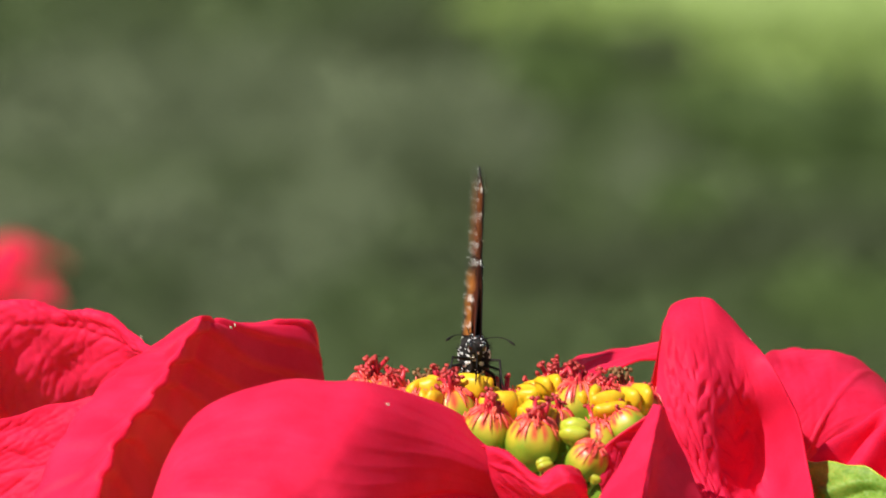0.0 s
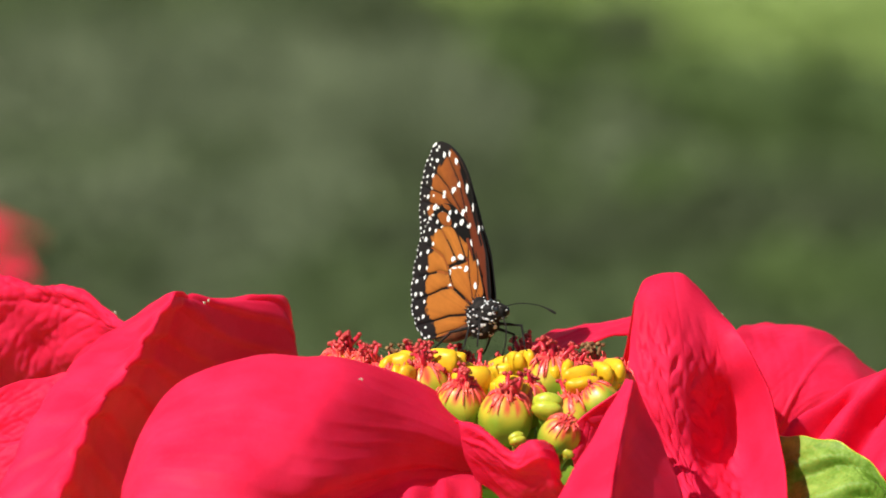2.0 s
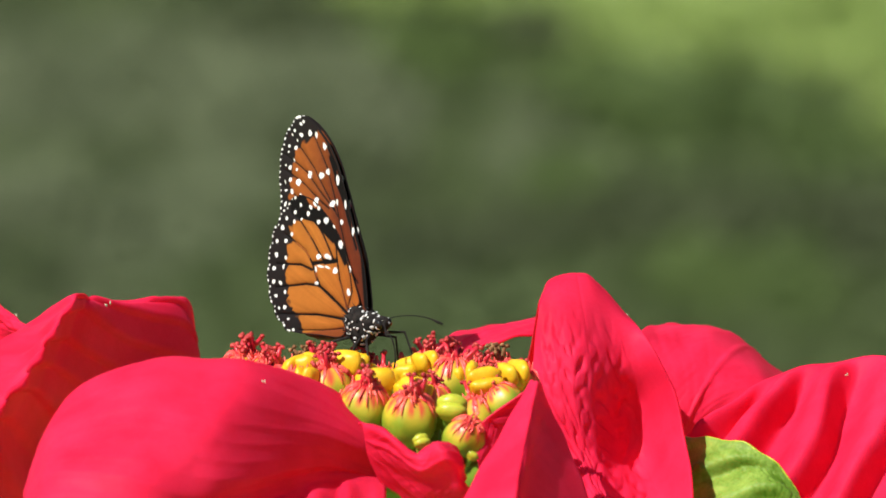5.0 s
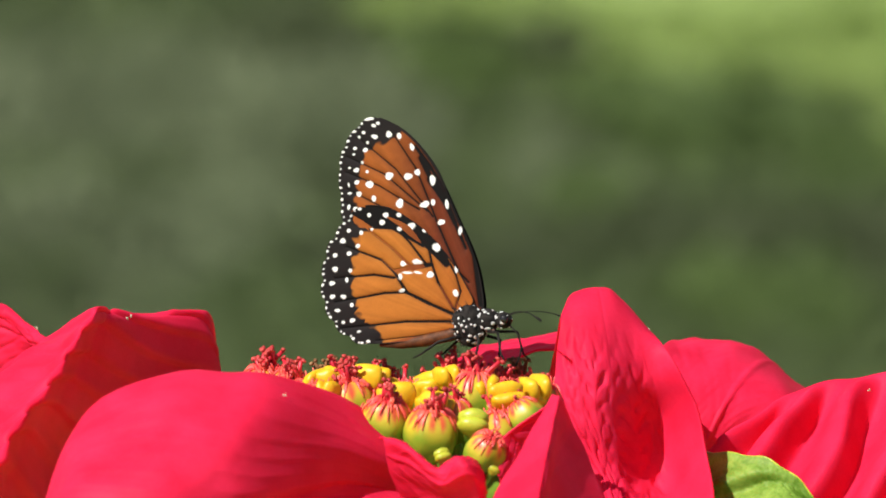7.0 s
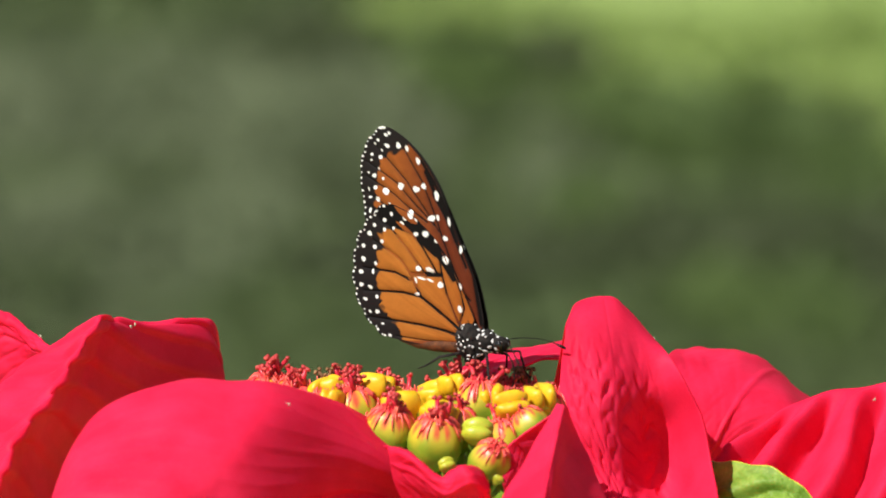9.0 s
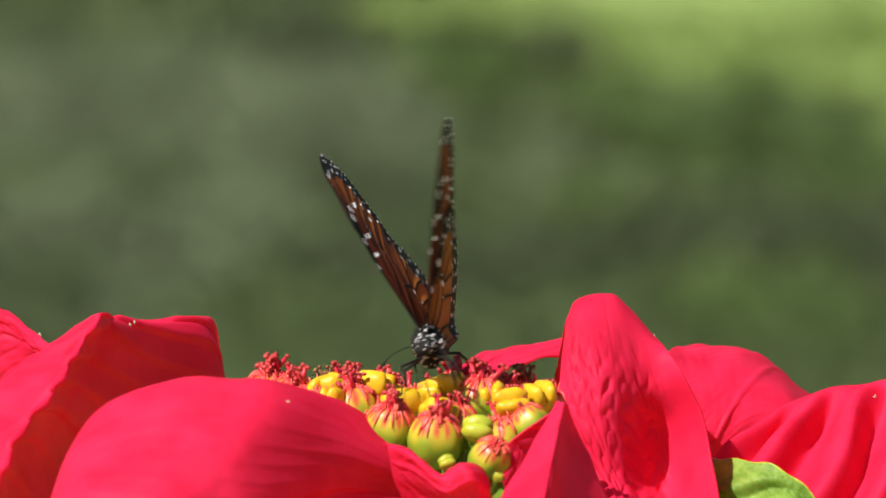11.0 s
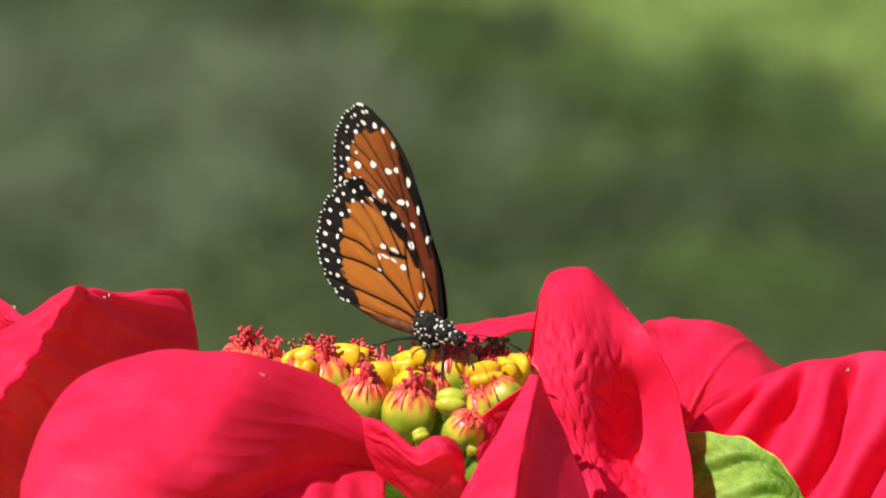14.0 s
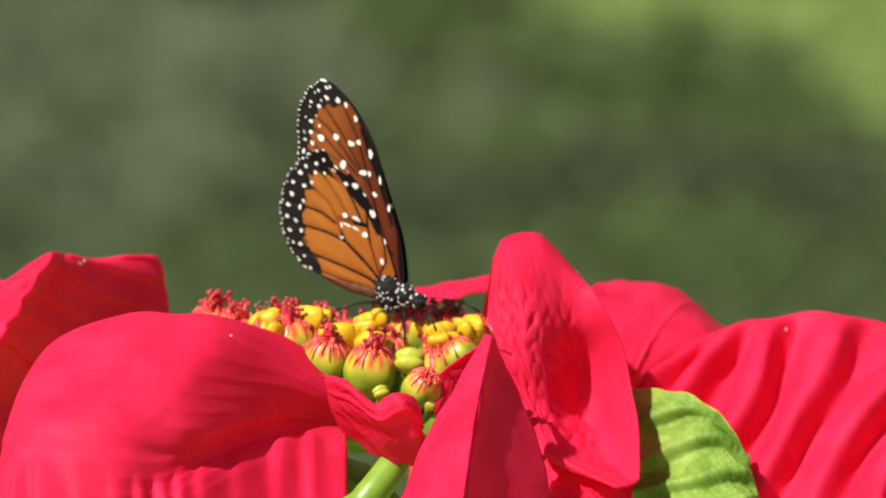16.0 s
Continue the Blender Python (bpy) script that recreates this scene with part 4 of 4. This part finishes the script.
# body: abdomen, thorax and head
def spotted(bm, centre, size, count, seed):
    """White scale dots pressed flat into an ellipsoid's skin, spread evenly."""
    rng = random.Random(seed)
    for k in range(count):
        zz = 1 - 2 * (k + 0.5) / count
        a = k * 2.39996 + rng.uniform(-0.35, 0.35)
        d = Vector((zz * 0.95, math.sqrt(1 - zz * zz) * math.cos(a), math.sqrt(1 - zz * zz) * math.sin(a))).normalized()
        c = Vector(centre) + Vector((d.x * size[0], d.y * size[1], d.z * size[2]))
        q = d.to_track_quat("Z", "Y").to_matrix()
        r = rng.choice([0.17, 0.22, 0.3, 0.38, 0.48]) * MM
        blob(bm, c, (r * rng.uniform(0.8, 1.5), r, 0.14 * MM), q, 8, 6)


THORAX, NECK, HEAD = (-1.5 * MM, 0, -3.7 * MM), (2.2 * MM, 0, -3.1 * MM), (5.4 * MM, 0, -3.3 * MM)
T_SIZE, N_SIZE, H_SIZE = (3.4 * MM, 3.0 * MM, 4.0 * MM), (2.3 * MM, 1.9 * MM, 2.2 * MM), (1.6 * MM, 1.55 * MM, 1.6 * MM)
bm = bmesh.new()
blob(bm, THORAX, T_SIZE, None, 26, 18, 0.2, 3)
blob(bm, NECK, N_SIZE, None, 18, 12, 0.1, 5)
rng = random.Random(12)
for k in range(170):
    d = Vector((rng.gauss(0, 1), rng.gauss(0, 1), rng.gauss(0, 1))).normalized()
    q = Vector(THORAX) + Vector((d.x * T_SIZE[0], d.y * T_SIZE[1], d.z * T_SIZE[2])) * 0.95
    tip = q + (d + Vector((-0.7, 0, 0.3))) * rng.uniform(0.5, 1.1) * MM
    tube(bm, [q, tip], [0.11 * MM, 0.02 * MM], 4)
part("thorax", bm, BODYBLACK, butterfly, "furry black thorax")
bm = bmesh.new()
spotted(bm, THORAX, T_SIZE, 90, 4)
spotted(bm, NECK, N_SIZE, 30, 5)
spotted(bm, HEAD, H_SIZE, 12, 6)
part("spot_pattern", bm, BODYWHITE, butterfly, "white dots on the black body")
bm = bmesh.new()
tube(bm, [(-3.0 * MM, 0, -4.4 * MM), (-6 * MM, 0, -5.2 * MM), (-11 * MM, 0, -5.8 * MM), (-16 * MM, 0, -6.0 * MM), (-20.5 * MM, 0, -5.9 * MM)],
     [1.4 * MM, 1.25 * MM, 1.2 * MM, 1.0 * MM, 0.4 * MM], 12)
part("abdomen", bm, material("abdomen_brown", (0.05, 0.016, 0.006), (0.14, 0.045, 0.012), 0.6, 500, 3000, 0.3, 0.3), butterfly, "slender dark brown abdomen")
bm = bmesh.new()
blob(bm, HEAD, H_SIZE, None, 18, 12, 0.1, 8)
head = part("head", bm, BODYBLACK, butterfly, "small black head")
for sgn in (-1, 1):
    bm = bmesh.new()
    blob(bm, (5.9 * MM, sgn * 1.1 * MM, -3.2 * MM), (0.85 * MM, 0.6 * MM, 0.95 * MM), None, 14, 10)
    part("eye", bm, EYE_MAT, head)
    bm = bmesh.new()
    pts = smooth_spline([(6.4, sgn * 0.6, -2.4), (9.5, sgn * 2.2, -2.0), (13, sgn * 4.6, -2.6), (16.0, sgn * 6.4, -4.2)], 12) * MM
    tube(bm, pts.tolist(), [0.1 * MM] * 9 + [0.15 * MM, 0.26 * MM, 0.2 * MM], 6)
    part("antenna", bm, BODYBLACK, head, "thin black antenna with club tip")
bm = bmesh.new()
pts = smooth_spline([(6.4, 0, -4.2), (8.2, 0, -6.5), (8.4, 0, -9.5), (7.2, 0, -12.0)], 10) * MM
tube(bm, pts.tolist(), [0.14 * MM] * 10, 6)
part("proboscis", bm, BODYBLACK, head, "thin black coiled feeding tube, unrolled")
for sgn in (-1, 1):
    for hip, knee, heel, toe in (((2.6, 1.2, -5.2), (6.0, 4.4, -5.6), (6.6, 5.0, -9.8), (7.4, 5.4, -10.8)),
                                 ((0.2, 1.4, -5.6), (2.2, 4.8, -6.8), (1.4, 5.2, -10.2), (0.8, 5.6, -11.2)),
                                 ((-2.0, 1.2, -5.4), (-6.6, 4.2, -6.4), (-9.8, 5.0, -8.4), (-11.4, 5.2, -9.0))):
        bm = bmesh.new()
        pts = [Vector((a, sgn * b, c)) * MM for a, b, c in (hip, knee, heel, toe)]
        tube(bm, pts, [0.34 * MM, 0.26 * MM, 0.18 * MM, 0.14 * MM], 7)
        part("leg", bm, BODYBLACK, butterfly)

# ---------------------------------------------------------------- ground and background planting
GRASS = material("grass_ground", (0.185, 0.27, 0.065), (0.28, 0.37, 0.11), 0.8, 1.5, 40, 0.3, 0.2)
bm = bmesh.new()
bmesh.ops.create_grid(bm, x_segments=8, y_segments=8, size=400)
me = bpy.data.meshes.new("ground")
bm.to_mesh(me)
bm.free()
me.materials.append(GRASS)
ground = tagged(new("ground", me), "sunlit green lawn reaching the distance", "lawn", kind="structure")


def cover(name, label, mat, spots, count, seed):
    """Low leafy plants growing close over the ground, in patches (x, y, half-widths)."""
    rng = random.Random(seed)
    verts, faces = [], []
    for cx, cy, rx, ry, top in spots:
        for _ in range(count):
            x, y = rng.gauss(cx, rx * 0.6), rng.gauss(cy, ry * 0.6)
            c = Vector((x, y, rng.uniform(0.004, top * 0.5) * (0.6 + 0.5 * noise.noise(Vector((x * 3, y * 3, seed))))))
            c.z = max(c.z, 0.004)
            m = Euler((rng.uniform(-0.35, 0.35), rng.uniform(-0.35, 0.35), rng.uniform(0, 6.28))).to_matrix()
            ln, wd = rng.uniform(0.006, 0.013), rng.uniform(0.004, 0.007)
            i = len(verts)
            for q in ((-ln, 0, 0), (0, -wd, 0.003), (ln, 0, -0.003), (0, wd, 0.003)):
                verts.append(tuple(c + m @ Vector(q)))
            faces += [(i, i + 1, i + 2), (i, i + 2, i + 3)]
    me = bpy.data.meshes.new(name)
    me.from_pydata(verts, [], faces)
    me.materials.append(mat)
    return tagged(new(name, me), label, "ground cover", kind="stuff")


OLIVE = material("herb_olive", (0.099, 0.127, 0.060), (0.124, 0.152, 0.077), 0.7, 5, 60, 0.2, 0.3, depth_scale=0.2)
HERB = material("herb_green", (0.064, 0.095, 0.030), (0.079, 0.112, 0.036), 0.7, 4, 60, 0.2, 0.3, depth_scale=0.2)
# darker copy of the herb green: shade among the plants put into the colour
HERB_SHADE = material("herb_painted_shade", (0.047, 0.064, 0.023), (0.060, 0.081, 0.030), 0.7, 5, 60, 0.2, 0.3, depth_scale=0.2)
VIVID = material("herb_vivid", (0.064, 0.104, 0.024), (0.084, 0.130, 0.031), 0.7, 5, 60, 0.2, 0.3, depth_scale=0.2)
cover("ground_cover", "mixed green herbs low over the ground, out of focus", HERB,
      [(x, y, 0.22, 0.22, 0.035) for x in (-0.6, -0.3, 0.0, 0.3, 0.6) for y in (4.7, 5.0, 5.3, 5.6, 5.9, 6.2)]
      + [(-0.6, 6.6, 0.22, 0.2, 0.03), (-0.3, 6.6, 0.2, 0.2, 0.03), (0.0, 6.5, 0.2, 0.16, 0.03), (0.25, 6.35, 0.2, 0.14, 0.03), (-0.5, 6.95, 0.2, 0.16, 0.03), (-0.2, 6.9, 0.16, 0.14, 0.03), (-0.35, 7.25, 0.2, 0.16, 0.03), (-0.1, 7.1, 0.12, 0.14, 0.03), (-0.6, 7.3, 0.2, 0.2, 0.03)], 2000, 3)
cover("ground_cover", "grey-olive herbs low over the ground, out of focus", OLIVE,
      [
       (-0.207, 6.56, 0.06, 0.25, 0.05), (-0.278, 6.44, 0.064, 0.32, 0.05), (-0.153, 6.44, 0.032, 0.21, 0.05), (-0.368, 6.49, 0.066, 0.41, 0.05), (-0.414, 6.29, 0.053, 0.48, 0.05),
       (-0.139, 6.19, 0.032, 0.17, 0.05), (-0.167, 6.0, 0.032, 0.17, 0.05), (-0.193, 5.82, 0.032, 0.17, 0.05), (-0.217, 5.65, 0.032, 0.16, 0.05), (-0.079, 6.47, 0.038, 0.21, 0.05),
       (-0.032, 6.3, 0.032, 0.15, 0.05), (0.107, 6.16, 0.041, 0.17, 0.05), (-0.305, 6.07, 0.046, 0.22, 0.05)], 2300, 4)
# patches of painted shade; nothing overhead darkens these herbs
cover("ground_cover", "herbs low over the ground with shade painted as darker green, out of focus", HERB_SHADE,
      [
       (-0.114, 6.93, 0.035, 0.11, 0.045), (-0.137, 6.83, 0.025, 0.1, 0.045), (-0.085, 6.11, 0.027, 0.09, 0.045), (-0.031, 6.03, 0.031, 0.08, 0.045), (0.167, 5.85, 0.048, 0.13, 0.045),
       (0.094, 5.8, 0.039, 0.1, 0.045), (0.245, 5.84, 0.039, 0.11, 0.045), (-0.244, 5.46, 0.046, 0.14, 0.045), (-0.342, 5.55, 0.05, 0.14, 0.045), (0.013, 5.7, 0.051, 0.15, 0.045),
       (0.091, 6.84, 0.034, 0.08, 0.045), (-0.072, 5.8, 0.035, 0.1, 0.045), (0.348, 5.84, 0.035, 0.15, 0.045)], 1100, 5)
cover("ground_cover", "fresh green herbs low over the ground, out of focus", VIVID,
      [
       (0.206, 6.38, 0.047, 0.16, 0.05), (0.282, 6.44, 0.052, 0.17, 0.05), (0.338, 6.24, 0.037, 0.17, 0.05), (0.163, 6.53, 0.038, 0.12, 0.05), (0.216, 5.58, 0.03, 0.11, 0.05),
       (0.278, 5.57, 0.03, 0.12, 0.05), (0.023, 6.71, 0.034, 0.12, 0.05), (0.119, 6.03, 0.027, 0.08, 0.05)], 1100, 6)
cover("ground_cover", "pale sunlit grass tufts low over the ground, out of focus", GRASS,
      [
       (0.399, 6.37, 0.023, 0.14, 0.05), (0.367, 6.7, 0.053, 0.14, 0.05), (0.276, 6.86, 0.079, 0.13, 0.05), (0.181, 6.96, 0.08, 0.11, 0.05), (0.377, 6.96, 0.08, 0.16, 0.05),
       (0.024, 7.08, 0.081, 0.1, 0.05), (0.431, 6.2, 0.027, 0.22, 0.05), (-0.055, 7.0, 0.03, 0.05, 0.05), (0.437, 6.67, 0.048, 0.18, 0.05)], 350, 7)


# ---------------------------------------------------------------- motion
# seconds, place of the wing hinge (mm from the flower's centre), heading, nose up, lean, half-angles of right and left wing, forewing sweep
FLIGHT = [
(0.0, -6.3, 2.9, 15.0, -85.4, 19.8, -4.7, -0.9, -0.9, -0.7),
    (0.1, -6.2, 2.8, 15.5, -85.0, 14.0, 1.0, 22.0, 16.0, 0.0),
    (0.2, -5.2, 2.8, 16.1, -85.6, 9.4, 1.2, 32.6, 54.6, 4.5),
    (0.3, -0.2, 2.4, 11.8, -94.2, 18.0, -32.1, 85.9, 39.9, 3.9),
    (0.4, -1.7, 2.0, 11.0, -95.2, 31.0, -18.0, 74.1, 58.4, -0.7),
    (0.5, -2.9, 2.2, 13.0, -87.0, 20.6, -1.9, 15.3, 23.7, -6.8),
    (0.6, -3.1, 2.1, 11.6, -86.0, 22.0, -4.0, 4.0, 4.0, -2.0),
    (0.7, -3.3, 2.3, 9.4, -81.5, 22.7, -7.7, -0.9, -0.9, 0.0),
    (1.0, 1.0, 2.8, 16.5, -73.5, 14.5, -11.8, -0.9, 1.0, -11.0),
    (1.5, 1.9, 3.1, 17.2, -64.2, 15.3, -14.0, -0.9, -0.9, -8.6),
    (2.0, 1.1, 3.0, 17.4, -61.8, 15.8, -11.2, -0.9, -0.9, -8.4),
    (2.5, 2.4, 3.1, 18.4, -66.8, 10.7, -7.3, -0.9, -0.9, -5.7),
    (3.0, 4.0, 3.3, 19.3, -60.7, 9.3, -4.3, -0.9, -0.9, -3.6),
    (3.5, 4.4, 3.4, 19.9, -64.0, 12.6, -3.4, -0.9, -0.9, -4.1),
    (4.0, 1.2, 3.3, 19.3, -75.9, 11.8, 2.7, -0.9, -0.9, -4.1),
    (4.2, -4.7, 3.0, 15.9, -68.7, 9.4, 7.6, -13.7, 14.1, -0.1),
    (6.3, 6.5, 3.2, 17.2, -41.5, 3.0, -8.5, -0.9, -0.9, -5.6),
    (6.5, 9.7, 3.4, 19.8, -20.4, 9.0, -13.3, -0.9, -0.9, -1.8),
    (7.0, 13.0, 3.1, 18.8, -24.1, 8.9, -8.8, -0.9, -0.9, 2.1),
    (7.5, 13.6, 3.2, 18.5, -18.4, 1.2, -0.1, -0.9, -0.9, 2.0),
    (8.0, 14.7, 3.2, 18.1, -17.2, -0.1, 5.6, -0.9, -0.9, 4.6),
    (8.5, 14.0, 3.2, 18.7, -26.1, 5.8, -0.6, -0.9, -0.9, -0.2),
    (8.7, 13.8, 3.1, 18.0, -33.3, 0.9, 1.2, -0.9, -0.9, -1.2),
    (9.8, 3.9, -3.2, 16.5, -75.0, -2.0, 11.0, -0.9, -0.9, -4.0),
    (10.8, -6.2, -9.4, 16.8, -119.0, -8.2, 7.7, 6.2, -4.3, -5.6),
    (10.9, -4.5, -9.5, 16.6, -112.2, -8.8, 15.7, -0.9, -0.9, -4.0),
    (11.0, 2.4, -9.2, 17.8, -99.5, 2.6, 12.2, 24.5, 13.4, 4.0),
    (11.1, 3.6, -9.0, 18.4, -85.0, 1.8, 3.0, 23.9, 17.5, 8.3),
    (11.2, 4.7, -8.9, 18.6, -59.3, -3.8, 8.2, 6.7, -2.6, -2.1),
    (11.3, 5.7, -9.1, 16.8, -59.9, -3.0, 8.4, -0.9, -0.9, 2.8),
    (11.5, 7.1, -9.3, 16.8, -60.4, -2.0, 2.8, -0.9, -0.9, 2.7),
    (11.7, 8.5, -9.3, 16.8, -51.0, -3.5, 3.0, -0.9, -0.9, 2.0),
    (11.8, 9.1, -9.3, 16.9, -41.5, -4.0, -2.7, 24.6, 9.9, 1.6),
    (11.9, 7.8, -9.3, 16.9, -33.2, -10.0, 20.0, 23.4, 47.9, 5.5),
    (12.0, 9.4, -9.4, 16.2, -37.5, -15.3, 12.0, 9.4, 1.3, -0.2),
    (12.1, 6.9, -9.4, 16.2, -49.5, -9.7, 14.4, -0.9, -0.9, 6.8),
    (12.5, 9.0, -9.4, 16.2, -44.0, -5.5, 4.1, -0.9, -0.9, -2.8),
    (13.0, 9.7, -9.4, 15.9, -42.2, -9.6, 7.9, -0.9, -0.9, -2.5),
    (13.5, 9.7, -9.4, 16.0, -43.5, -9.5, 8.5, -0.9, -0.9, -2.4),
    (14.0, 9.8, -9.4, 15.7, -43.7, -11.4, 9.2, -0.9, -0.9, -2.3),
    (14.5, 9.9, -9.6, 14.9, -41.9, -14.2, 11.0, -0.9, -0.9, -2.2),
    (15.0, 10.1, -9.5, 15.5, -41.2, -11.1, 8.6, -0.9, -0.9, -2.0),
    (15.5, 10.0, -9.5, 15.4, -42.4, -11.0, 8.3, -0.9, -0.9, -1.9),
    (16.0, 10.2, -9.4, 15.5, -41.6, -10.8, 8.9, -0.9, -0.9, -1.8),
]


def motions():
    rows = []
    for t, x, y, z, yaw, nose, lean, a, b, sweep in FLIGHT:
        rows.append((t, pose(x * MM, y * MM, 1.0 + z * MM) @ pose(0, 0, 0, 0, 0, yaw) @ pose(0, 0, 0, 0, -nose, 0) @ pose(0, 0, 0, lean, 0, 0)))
    walk(butterfly, rows)
    for w, sgn, off in WINGS:
        walk(w, [(r[0], pose(0, 0, 0, r[7] if sgn < 0 else -r[8]) @ pose(0, sgn * off * MM, 0, 0, r[9] if w.name.startswith("forewing") else 0)) for r in FLIGHT])


motions()
